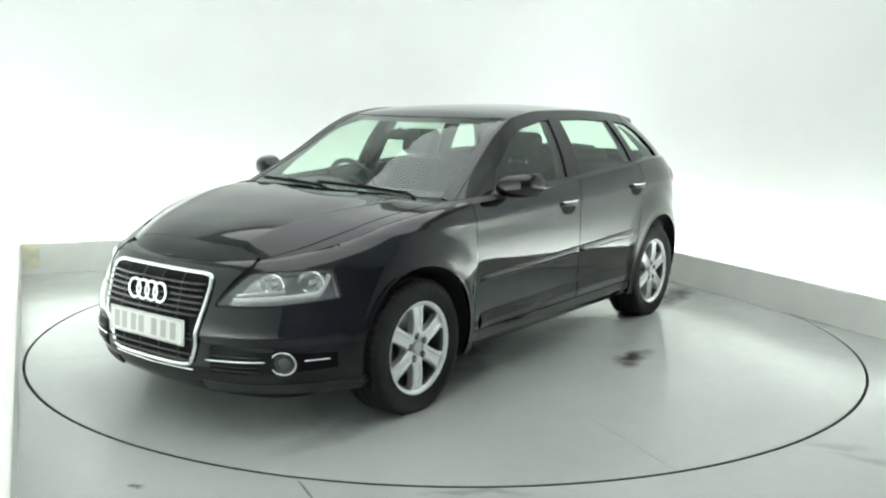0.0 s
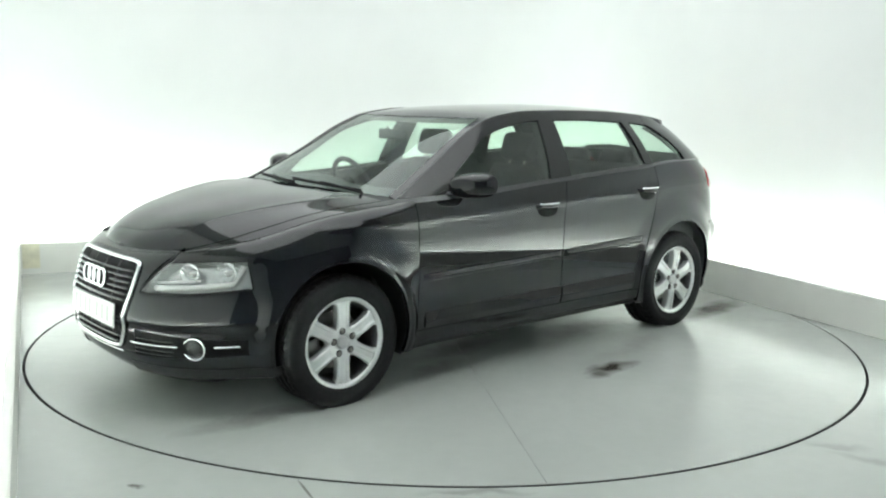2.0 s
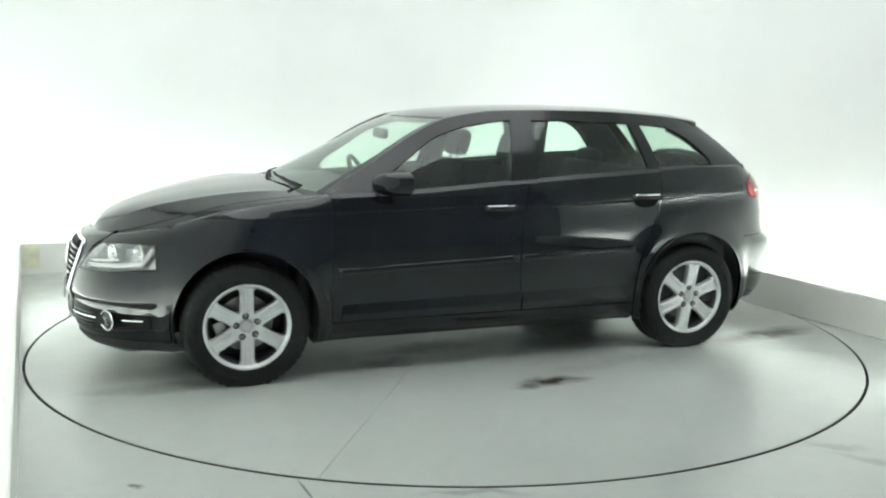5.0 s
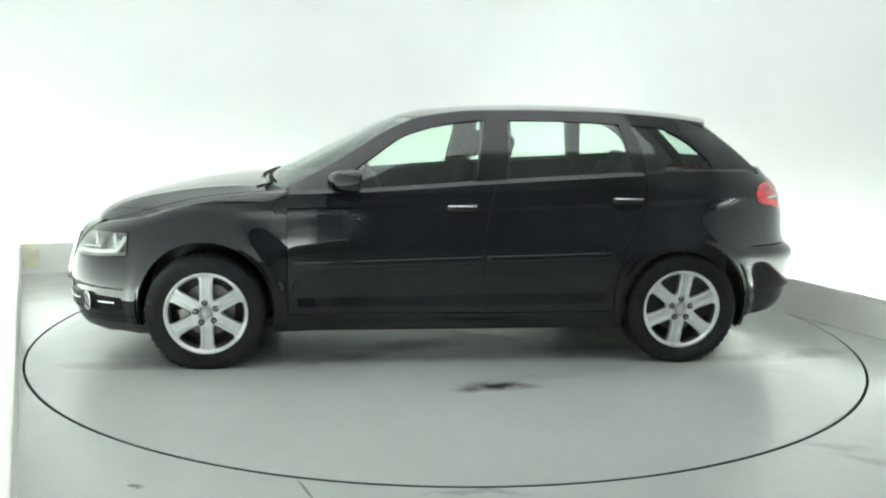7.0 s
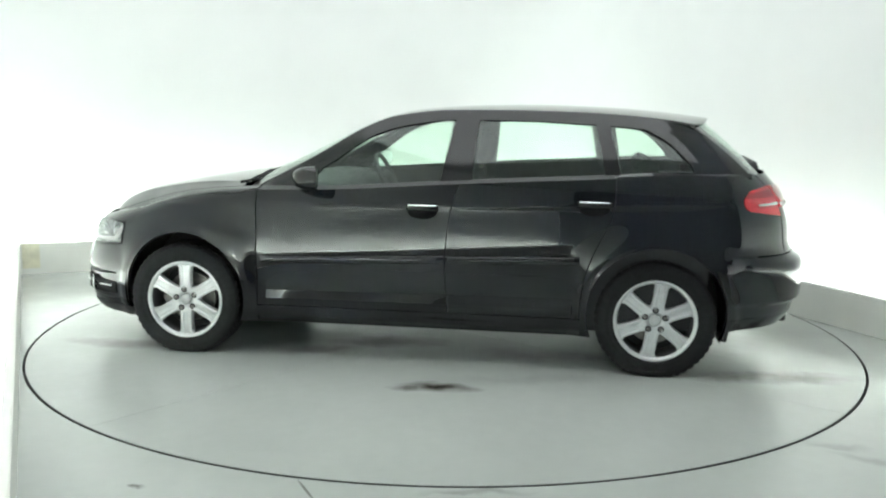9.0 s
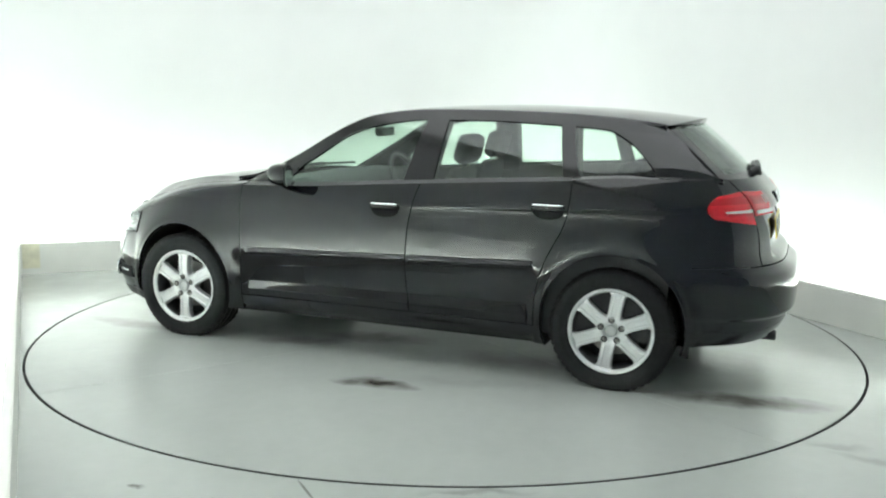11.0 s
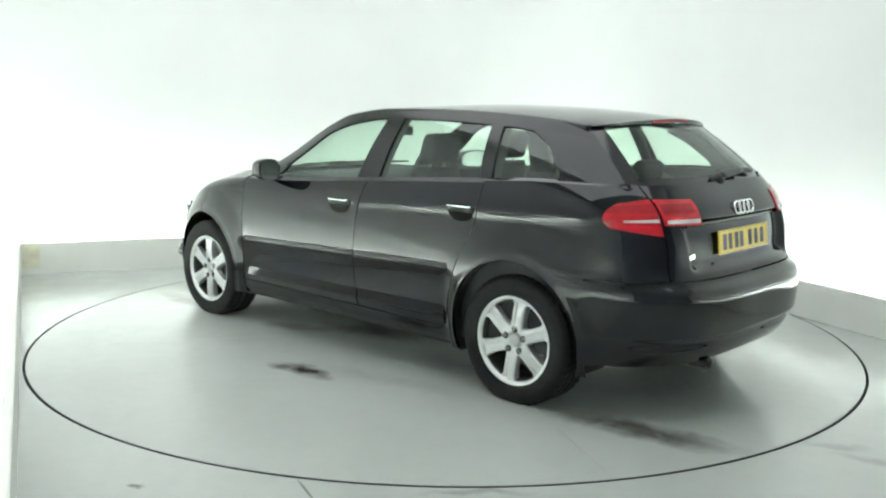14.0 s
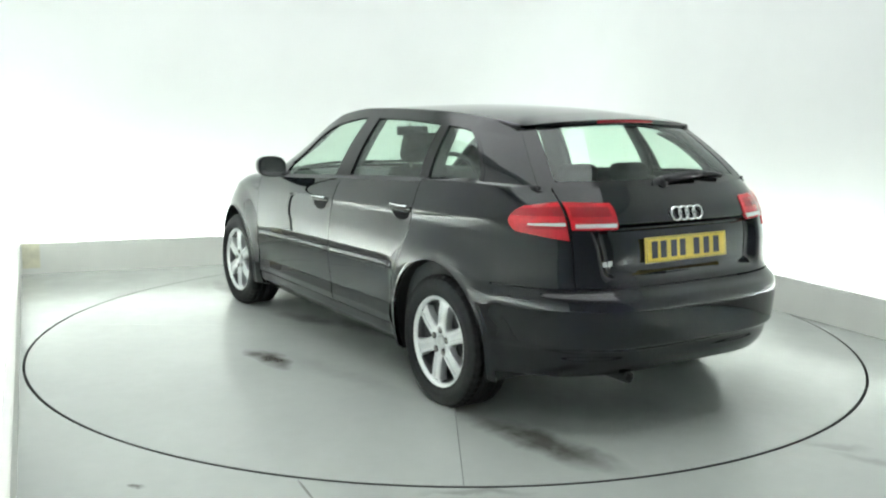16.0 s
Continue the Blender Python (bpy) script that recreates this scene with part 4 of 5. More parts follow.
def grille():
    g_pts = [(-0.345, 0.565), (-0.352, 0.66), (-0.335, 0.694), (-0.2, 0.698), (0.0, 0.699), (0.2, 0.698), (0.335, 0.694), (0.352, 0.66), (0.345, 0.565), (0.318, 0.42), (0.285, 0.31), (0.262, 0.286), (0.15, 0.279), (-0.15, 0.279),
             (-0.262, 0.286), (-0.285, 0.31), (-0.318, 0.42)]
    edge = [(y * 0.955, 0.49 + (z - 0.49) * 0.945) for y, z in chaikin(g_pts, 2)]
    hw = spline((0.28, 0.31, 0.42, 0.565, 0.66, 0.70), (0.250, 0.271, 0.303, 0.329, 0.334, 0.323))
    # backing sheet on the nose, its black colour giving the depth behind the slats
    bm = bmesh.new()
    patch(bm, lambda u, v: (lambda z: nose(lerp(-hw(z), hw(z), u) * 0.99, z, 0.004))(lerp(0.292, 0.682, v)), 40, 24, 1, 0.004)
    g = part("grille", bm, M_DEEP, car, "black slatted grille in a chrome shield frame")
    bm = bmesh.new()
    tube(bm, [nose(y, z, 0.005) for y, z in edge], 0.0112, 8, True)
    part("frame", bm, M_CHROME, g, "bright chrome frame")
    for z in [0.345, 0.318] + [0.515 + 0.0255 * i for i in range(6)]:
        bm = bmesh.new()
        tube(bm, [nose(lerp(-hw(z), hw(z), i / 24) * 0.97, z, 0.014) for i in range(25)], 0.0052, 6, False, 1.5)
        part("slat", bm, M_GLOSSBLACK, g)
    for y in (-0.19, -0.065, 0.065, 0.19):
        bm = bmesh.new()
        tube(bm, [nose(y, lerp(0.30, 0.685, i / 12), 0.008) for i in range(13)], 0.003, 6)
        part("upright", bm, M_BLACK, g)
    for i in range(4):
        bm = bmesh.new()
        ring(bm, nose(0, 0.588, 0.022) + Vector((0, (i - 1.5) * 0.058, 0)), 0.041, 0.041, 0.0072, (1, 0, 0.12))
        part("badge_ring", bm, M_CHROME, g, "plain chrome badge ring")
    bm = bmesh.new()
    patch(bm, lambda u, v: nose(lerp(-0.275, 0.275, u), lerp(0.365, 0.505, v), 0.004), 16, 4, 1, 0.01)
    part("plate_holder", bm, M_BLACK, g)
    p = nose(0, 0.435, 0.010)
    plate(car, M_WHITEPLATE, "front_number_plate", "white front number plate with dark bars", pose(p.x - 0.004, 0, 0.437, 0, -4, 0), (-0.205, -0.15, -0.085, -0.03, 0.06, 0.125, 0.19), M_GREYINK)
    # chrome lip line under the shield
    bm = bmesh.new()
    tube(bm, [nose(lerp(-0.27, 0.27, i / 20), 0.268 + 0.008 * abs(2 * i / 20 - 1), 0.004) for i in range(21)], 0.0045, 6)
    part("lip_strip", bm, M_CHROME, g)


def lower_air(s):
    """A raised black sheet painted as the opening's shade, with a fog lamp and thin chrome strips."""
    bm = bmesh.new()
    patch(bm, lambda u, v: nose(s * lerp(0.365, 0.765, u), lerp(lerp(0.272, 0.298, u), lerp(0.392, 0.368, u), v), 0.004), 30, 8, 1, 0.006)
    o = part("fog_recess_shade", bm, M_DEEP, car, "black sheet painted as the shaded grille opening round the fog lamp")
    for a, b in ((0.345, 0.585), (0.695, 0.752)):
        bm = bmesh.new()
        tube(bm, [nose(s * lerp(a, b, i / 12), 0.333 + 0.02 * (lerp(a, b, i / 12) - 0.35), 0.011) for i in range(13)], 0.0042, 6)
        part("chrome_strip", bm, M_CHROME, o)
    for z in (0.295, 0.313, 0.355):
        bm = bmesh.new()
        tube(bm, [nose(s * lerp(0.375, 0.57, i / 10), z, 0.008) for i in range(11)], 0.003, 6)
        part("slat", bm, M_GLOSSBLACK, o)
    c = nose(s * 0.640, 0.332, 0.012)
    d = Vector((1, 0.55 * s, 0))
    fog = new("fog_lamp")
    fog.parent = car
    bm = bmesh.new()
    ring(bm, c, 0.055, 0.047, 0.0042, d, 40)
    part("chrome_ring", bm, M_CHROME, fog)
    bm = bmesh.new()
    lathe(bm, [(0.001, -0.030), (0.02, -0.028), (0.034, -0.018), (0.043, 0.0)], 32)
    turn = Vector((0, 1, 0)).rotation_difference(d.normalized()).to_matrix().to_4x4()
    part("reflector", bm, M_BEZEL, fog, place=Matrix.Translation(c) @ turn)
    bm = bmesh.new()
    lathe(bm, [(0.001, 0.010), (0.022, 0.008), (0.036, 0.003), (0.047, -0.004)], 32)
    part("lens", bm, M_LENS, fog, place=Matrix.Translation(c) @ turn).visible_shadow = False
    bm = bmesh.new()
    lathe(bm, [(0.001, 0.002), (0.022, 0.0), (0.027, -0.02)], 16)
    part("bulb_shield", bm, M_GLOSSBLACK, fog, place=Matrix.Translation(c) @ turn)
    # satin splitter strip below
    bm = bmesh.new()
    patch(bm, lambda u, v: nose(s * lerp(0.30, 0.80, u), lerp(0.185, 0.232, v), 0.003 + 0.010 * (1 - v)), 30, 4, 1, 0.008)
    part("splitter", bm, M_BLACK, car, "dark satin splitter strip")


def headlamp(s):
    lamp = tagged(new("headlamp"), "clear-lensed headlamp with bright reflectors")
    lamp.parent = car

    def dom(u, v, grow=0.0):
        y = lerp(LAMP_Y0 + 0.004, 0.70, u)
        z0, z1 = lamp_low(y) + 0.005, lamp_top(y) - 0.004
        z = lerp(z0, z1, v)
        a = lerp(front_a_of_y(LAMP_Y0 + 0.004 + 0.10 * max(0, v - 0.1), z), front_a_of_x(LAMP_END, z), u)
        p = front_point(a, z)
        zt = lamp_top(max(0.4, min(0.76, p.y))) - 0.004
        zb = lamp_low(min(0.76, p.y)) + 0.005
        z = lerp(zb, zt, v)
        a = lerp(front_a_of_y(LAMP_Y0 + 0.004 + 0.10 * max(0, v - 0.1), z), front_a_of_x(LAMP_END, z), u)
        return front_point(a, z)

    def deep(u, v, d):
        p = dom(u, v)
        n = Vector((0.86, 0.5, 0.1))
        return p - n * d

    bm = bmesh.new()
    patch(bm, dom, 30, 14, s, 0.003)
    part("lens", bm, M_LENS, lamp).visible_shadow = False
    bm = bmesh.new()
    patch(bm, lambda u, v: deep(u, v, 0.055), 24, 12, s, 0)
    for f in (lambda u, v: deep(u, 0, 0.055 * v), lambda u, v: deep(u, 1, 0.055 * v), lambda u, v: deep(0, u, 0.055 * v), lambda u, v: deep(1, u, 0.055 * v)):
        patch(bm, f, 24, 2, s, 0)
    part("housing", bm, M_BEZEL, lamp)
    bm = bmesh.new()
    edge = [dom(i / 20, 0) for i in range(21)] + [dom(1, i / 8) for i in range(1, 9)] + [dom(1 - i / 20, 1) for i in range(1, 21)] + [dom(0, 1 - i / 8) for i in range(1, 8)]
    tube(bm, [Vector((p.x, p.y * s, p.z)) for p in edge], 0.004, 6, True)
    part("gasket", bm, M_GLOSSBLACK, lamp)
    for u, v, r in ((0.36, 0.62, 0.043), (0.74, 0.62, 0.046)):
        c = deep(u, v, 0.022)
        d = Vector((1, 0.32 * s, 0.02)).normalized()
        turn = Vector((0, 1, 0)).rotation_difference(d).to_matrix().to_4x4()
        at = Matrix.Translation((c.x, c.y * s, c.z)) @ turn
        bm = bmesh.new()
        lathe(bm, [(0.006, -0.042), (r * 0.45, -0.036), (r * 0.8, -0.020), (r, 0.004), (r + 0.003, 0.005), (r + 0.005, 0.0)], 36)
        part("reflector", bm, M_REFLECTOR, lamp, place=at @ pose(0, 0, 0) @ Matrix.Diagonal((1.25, 1, 0.95, 1)))
        bm = bmesh.new()
        lathe(bm, [(0.001, 0.006), (0.008, 0.004), (0.010, -0.006), (0.010, -0.038)], 16)
        part("bulb", bm, M_CLEARLAMP, lamp, place=at)
    # pale strip standing for light chrome trim: along the foot and up behind the outer reflector
    bm = bmesh.new()
    path = [deep(0.12 + 0.70 * i / 12, 0.17 + 0.05 * (i / 12), 0.016) for i in range(13)] + [deep(0.82 + 0.11 * i / 6, 0.22 + 0.6 * i / 6, 0.016) for i in range(1, 7)]
    tube(bm, [Vector((p.x, p.y * s, p.z)) for p in path], 0.0105, 8, False, 1.2)
    path = [deep(0.10 + 0.42 * i / 8, 0.34 + 0.06 * i / 8, 0.020) for i in range(9)]
    tube(bm, [Vector((p.x, p.y * s, p.z)) for p in path], 0.005, 8, False, 1.2)
    part("bright_trim", bm, M_CLEARLAMP, lamp)


def tail_lamp(s):
    lamp = tagged(new("tail_lamp"), "red two-piece tail lamp with a pale strip")
    lamp.parent = car

    def piece(y_at, z0, z1, shape, name, mat, lift, nu=20, nv=10):
        def f(u, v):
            z = lerp(z0(u), z1(u), v)
            a = y_at(u, z)
            return shape(a, z)

        bm = bmesh.new()
        patch(bm, f, nu, nv, s, 0.010, lift)
        return part(name, bm, mat, lamp)

    def a_out(u, z):
        return lerp(rear_a_of_x(-1.712, z) + 0.15 * abs((z - 0.93) / 0.075) ** 2.4 * (1 - u), rear_a_of_y(GATE_Y + 0.006, z), u)

    def a_in(u, z):
        return lerp(rear_a_of_y(GATE_Y - 0.007, z), rear_a_of_y(0.405 + 0.012 * abs((z - 0.945) / 0.055) ** 3, z), u)

    piece(a_out, lambda u: lerp(0.880, 0.848, u), lambda u: lerp(0.985, 1.004, u), rear_point, "outer_lens", M_RED, 0.006)
    piece(a_out, lambda u: lerp(0.945, 0.948, u), lambda u: lerp(0.972, 0.985, u), lambda a, z: rear_point(a, z), "upper_band", M_REDDARK, 0.0075, 20, 4)
    piece(lambda u, z: lerp(a_out(0.34, z), a_out(0.98, z), u), lambda u: 0.908, lambda u: lerp(0.916, 0.922, u), rear_point, "pale_strip", M_CLEARLAMP, 0.009, 14, 2)
    piece(lambda u, z: lerp(a_out(0.30, z), a_out(0.98, z), u), lambda u: 0.896, lambda u: 0.903, rear_point, "dark_strip", M_REDDARK, 0.0085, 14, 2)
    piece(a_in, lambda u: 0.892, lambda u: lerp(1.004, 0.998, u), rear_point, "inner_lens", M_RED, 0.006)
    piece(lambda u, z: lerp(a_in(0.08, z), a_in(0.9, z), u), lambda u: 0.945, lambda u: 0.982, rear_point, "inner_band", M_REDDARK, 0.0075, 12, 3)
    piece(lambda u, z: lerp(a_in(0.10, z), a_in(0.97, z), u), lambda u: 0.900, lambda u: 0.916, rear_point, "inner_pale_strip", M_CLEARLAMP, 0.009, 12, 2)


def door_mirror(s):
    m = tagged(new("door_mirror"), "gloss black door mirror")
    m.parent = car
    bm = bmesh.new()

    def shell(u, v):
        # a rounded housing, blunt ahead and open behind
        a, b = 2 * math.pi * u, v * math.pi / 2
        c = Vector((0.520, 0.916, 1.000))
        ry = 0.104 * (1.0 if math.cos(a) > 0 else 1.05)
        rz = 0.068 if math.sin(a) > 0 else 0.060
        k = math.cos(b) ** 0.55
        e = abs(math.cos(a)) ** 0.75 * math.copysign(1, math.cos(a))
        f = abs(math.sin(a)) ** 0.75 * math.copysign(1, math.sin(a))
        return c + Vector((0.120 * math.sin(b) - 0.36 * ry * e * k, ry * e * k, rz * f * k + 0.008 * e * k))

    patch(bm, shell, 40, 14, s, 0)
    part("housing", bm, M_PAINT, m)
    bm = bmesh.new()
    patch(bm, lambda u, v: (lambda p: Vector((0.530 - 0.36 * (lerp(0.916, p.y, v) - 0.916), lerp(0.916, p.y, v * 0.985), lerp(1.0, p.z, v * 0.985))))(shell(u, 0)), 40, 4, s, 0, flip=-1 if s else 1)
    part("mirror_bezel", bm, M_BLACK, m)
    bm = bmesh.new()
    patch(bm, lambda u, v: (lambda p: (lambda y: Vector((0.517 - 0.36 * (y - 0.916) - 0.4 * (y - 0.916) ** 2 - 0.004, y, lerp(1.0, p.z, v * 0.88))))(lerp(0.916, p.y, v * 0.90)))(shell(u, 0)), 40, 3, s, 0, flip=-1)
    part("mirror_glass", bm, M_CHROME, m, "silvered mirror glass", smooth=False)
    bm = bmesh.new()
    patch(bm, lambda u, v: (lambda t, w: Vector((0.585 + 0.045 * math.cos(t) - 0.01 * w, lerp(0.785, 0.90, w), 0.962 + 0.018 * math.sin(t) - 0.012 * (1 - w))))(2 * math.pi * u, v), 16, 4, s, 0)
    part("mirror_foot", bm, M_BLACK, m)


def handle(door, x, z, s):
    bm = bmesh.new()
    y0 = side(x, z)
    n = 16
    rows = []
    for i in range(n + 1):
        t = i / n
        xx = x + 0.088 * (1 - 2 * t)
        bulge = math.sin(math.pi * t) ** 0.35
        rows.append([(xx, side(xx, z) + d * bulge - 0.002, z + h) for d, h in ((0.0, 0.018), (0.020, 0.019), (0.030, 0.010), (0.031, -0.004), (0.022, -0.013), (0.010, -0.012))])
        rows[-1] = [bm.verts.new((a, b * s, c)) for a, b, c in rows[-1]]
    for p, q in zip(rows, rows[1:]):
        for j in range(5):
            bm.faces.new((p[j], p[j + 1], q[j + 1], q[j]) if s < 0 else (p[j + 1], p[j], q[j], q[j + 1]))
    h = part("door_handle", bm, M_GLOSSBLACK, door, "gloss black pull handle with a chrome strip")
    bm = bmesh.new()
    tube(bm, [Vector((x + 0.080 * (1 - 2 * i / 14), s * (side(x, z) + 0.026 * math.sin(math.pi * (0.06 + 0.88 * i / 14)) ** 0.35), z + 0.0175)) for i in range(15)], 0.0065, 6, False, 0.8)
    part("chrome_strip", bm, M_CHROME, h)
    # black ellipse laid on the door: the hollow's shade painted, no real dip
    bm = bmesh.new()
    patch(bm, lambda u, v: (lambda a, r: side_point(x + 0.078 * r * math.cos(a), z - 0.020 + 0.036 * r * math.sin(a)) + Vector((0, 0.0025 - 0.001 * r, 0)))(2 * math.pi * u, v), 28, 3, s, 0)
    part("handle_cup_shade", bm, M_DEEP, h)


def door_trim(doors_made, s):
    for door, xa, xb in ((doors_made[0], 0.835, -0.168), (doors_made[1], -0.190, -0.885)):
        # a strip with a narrow ledge on top and a flat face
        section = ((0.021, 0.0), (0.019, 0.007), (0.014, 0.011), (-0.010, 0.0125), (-0.017, 0.010), (-0.021, 0.0))

        def strip(u, v):
            k = v * 5
            i = min(4, int(k))
            h, d = (lerp(p, q, k - i) for p, q in zip(section[i], section[i + 1]))
            x = lerp(xa, xb, u)
            end = smooth(0.0, 0.012, min(u, 1 - u))
            return side_point(x, 0.556 + 0.030 * (0.83 - x) + h) + Vector((0, 0.001 + d * end, 0))

        bm = bmesh.new()
        patch(bm, strip, 40, 10, s, 0)
        part("rubbing_strip", bm, M_PAINT, door)
        # sloping ledge low on the door
        xa2, xb2 = (0.812, -0.188) if xa > 0 else (-0.200, -0.850)

        def ledge(u, v):
            x = lerp(xa2, xb2, u)
            zt = 0.382 + 0.012 * (0.85 - x)
            d = lerp(0.001, 0.0112, v / 0.62) if v < 0.62 else lerp(0.0112, 0.003, (v - 0.62) / 0.38)
            return side_point(x, lerp(zt, 0.300, v)) + Vector((0, d, 0))

        bm = bmesh.new()
        patch(bm, ledge, 40, 13, s, 0.012)
        part("lower_moulding", bm, M_PAINT, door)


def rear_fittings():
    # roof spoiler with the high brake lamp
    bm = bmesh.new()

    def edge(q):
        return -1.450 - 0.118 * (1 - abs(q) ** 2.4)

    def sp(u, v):
        q = lerp(-0.97, 0.97, u)
        x = lerp(edge(q) + 0.12, edge(q) - 0.024, v)
        p = top_point(x if x > -1.60 else -1.60, abs(q))
        return Vector((x, math.copysign(p.y, q), p.z + 0.003 + 0.004 * v * (1 - q * q) - max(0.0, -1.60 - x) * 0.10))

    def thick(u):
        return 0.026 * (1 - abs(2 * u - 1) ** 5) + 0.004

    patch(bm, sp, 40, 8, 1, 0)
    patch(bm, lambda u, v: sp(u, 1.0) + Vector((0.010 * v * v, 0, -thick(u) * v)), 40, 4, 1, 0)
    patch(bm, lambda u, v: sp(u, 1.0) + Vector((0.010 + 0.07 * v, 0, -thick(u))), 40, 2, 1, 0)
    sp_ob = part("roof_spoiler", bm, M_PAINT, car)
    bm = bmesh.new()
    patch(bm, lambda u, v: (lambda p: Vector((p.x - 0.0015, p.y, p.z - 0.004 - 0.013 * v)))(sp(lerp(0.33, 0.67, u), 1.0)), 20, 2, 1, 0)
    part("high_brake_lamp", bm, M_REDDARK, sp_ob, "dark red high brake lamp")
    # wiper
    w = tagged(new("rear_wiper"), "black rear wiper parked across the glass")
    w.parent = car

    def on_glass(y, z, lift):
        q = y / (lerp(0.70, 0.535, (z - 1.05) / 0.28))
        p = rear_screen_point(abs(q), z)
        return Vector((p.x - lift * 0.75, y, p.z + lift * 0.6))

    bm = bmesh.new()
    tube(bm, [on_glass(lerp(0.03, -0.40, i / 12), 1.078 + 0.012 * math.sin(i / 12 * math.pi), 0.020) for i in range(13)], 0.013, 8)
    part("blade", bm, M_BLACK, w)
    bm = bmesh.new()
    tube(bm, [on_glass(lerp(0.05, -0.22, i / 6), 1.062 + 0.02 * i / 6, 0.034) for i in range(7)], 0.018, 8)
    part("arm", bm, M_BLACK, w)
    bm = bmesh.new()
    lathe(bm, [(0.001, 0.045), (0.022, 0.043), (0.03, 0.034), (0.032, 0.0)], 24)
    c = on_glass(0.05, 1.060, 0.0)
    part("pivot", bm, M_BLACK, w, place=Matrix.Translation(c) @ Vector((0, 1, 0)).rotation_difference(Vector((-0.85, 0, 0.5))).to_matrix().to_4x4())
    # badge rings, model badge bars, plate
    gate = bpy.data.objects["tailgate"]
    for i in range(4):
        bm = bmesh.new()
        ring(bm, rear_point(math.pi / 2, 0.945) + Vector((-0.007, (i - 1.5) * 0.045, 0)), 0.030, 0.030, 0.0052, (-1, 0, 0.25))
        part("badge_ring", bm, M_CHROME, gate, "plain chrome badge ring")
    for y in (0.475, 0.435):
        bm = bmesh.new()
        p = gate_shape(rear_a_of_y(y, 0.745), 0.745)
        box(bm, p.x - 0.006, p.x + 0.002, y - 0.014, y + 0.014, 0.733, 0.757, None, 0.002)
        part("badge_bar", bm, M_CHROME, gate, "plain bright badge bar", smooth=False)
    p = gate_shape(math.pi / 2, 0.79)
    plate(car, M_YELLOW, "rear_number_plate", "yellow rear number plate with black bars", pose(p.x - 0.012, 0, 0.793, 0, -7, 180), (-0.205, -0.15, -0.085, -0.03, 0.06, 0.125, 0.19), M_INK)
    bm = bmesh.new()
    tube(bm, [gate_shape(rear_a_of_y(abs(y), 0.890), 0.890) * 1.0 + Vector((-0.010, 0, 0)) if y >= 0 else (lambda q: Vector((q.x - 0.010, -q.y, q.z)))(gate_shape(rear_a_of_y(abs(y), 0.890), 0.890)) for y in [0.40 - 0.80 * i / 24 for i in range(25)]], 0.010, 8)
    part("grip_strip", bm, M_GLOSSBLACK, gate)
    # tail pipe
    bm = bmesh.new()
    lathe(bm, [(0.018, 0.20), (0.018, -0.14), (0.025, -0.15), (0.027, -0.14), (0.027, 0.20)], 24)
    part("tail_pipe", bm, M_BLACK, car, place=pose(-1.90, 0.36, 0.250, 0, 10, -90) @ pose(0, 0, 0, 0, 0, 0))
    bm = bmesh.new()
    box(bm, -1.93, -1.62, -0.50, 0.50, 0.245, 0.34, None, 0.02)
    part("rear_underbody", bm, M_BLACK, car)


def front_wipers():
    for y0, y1, k in ((0.50, -0.08, 0), (-0.02, -0.60, 1)):
        w = tagged(new("front_wiper"), "black windscreen wiper parked at the glass foot")
        w.parent = car
        bm = bmesh.new()

        def foot(y, up):
            q = abs(y) / 0.76
            x = 1.035 - 0.165 * q * q - up
            p = top_point(x, q)
            return Vector((p.x + 0.002, y, p.z + 0.001))

        tube(bm, [foot(lerp(y0, y1, i / 12), 0.02 + 0.03 * i / 12) for i in range(13)], 0.0075, 8)
        part("blade", bm, M_DEEP, w)
        bm = bmesh.new()
        tube(bm, [Vector((1.035, y0 + 0.12, 0.948)) if i == 0 else foot(lerp(y0 + 0.10, (y0 + y1) / 2, i / 6), -0.01 + 0.05 * i / 6) + Vector((0.006, 0, 0.006)) for i in range(7)], 0.007, 8)
        part("arm", bm, M_DEEP, w)


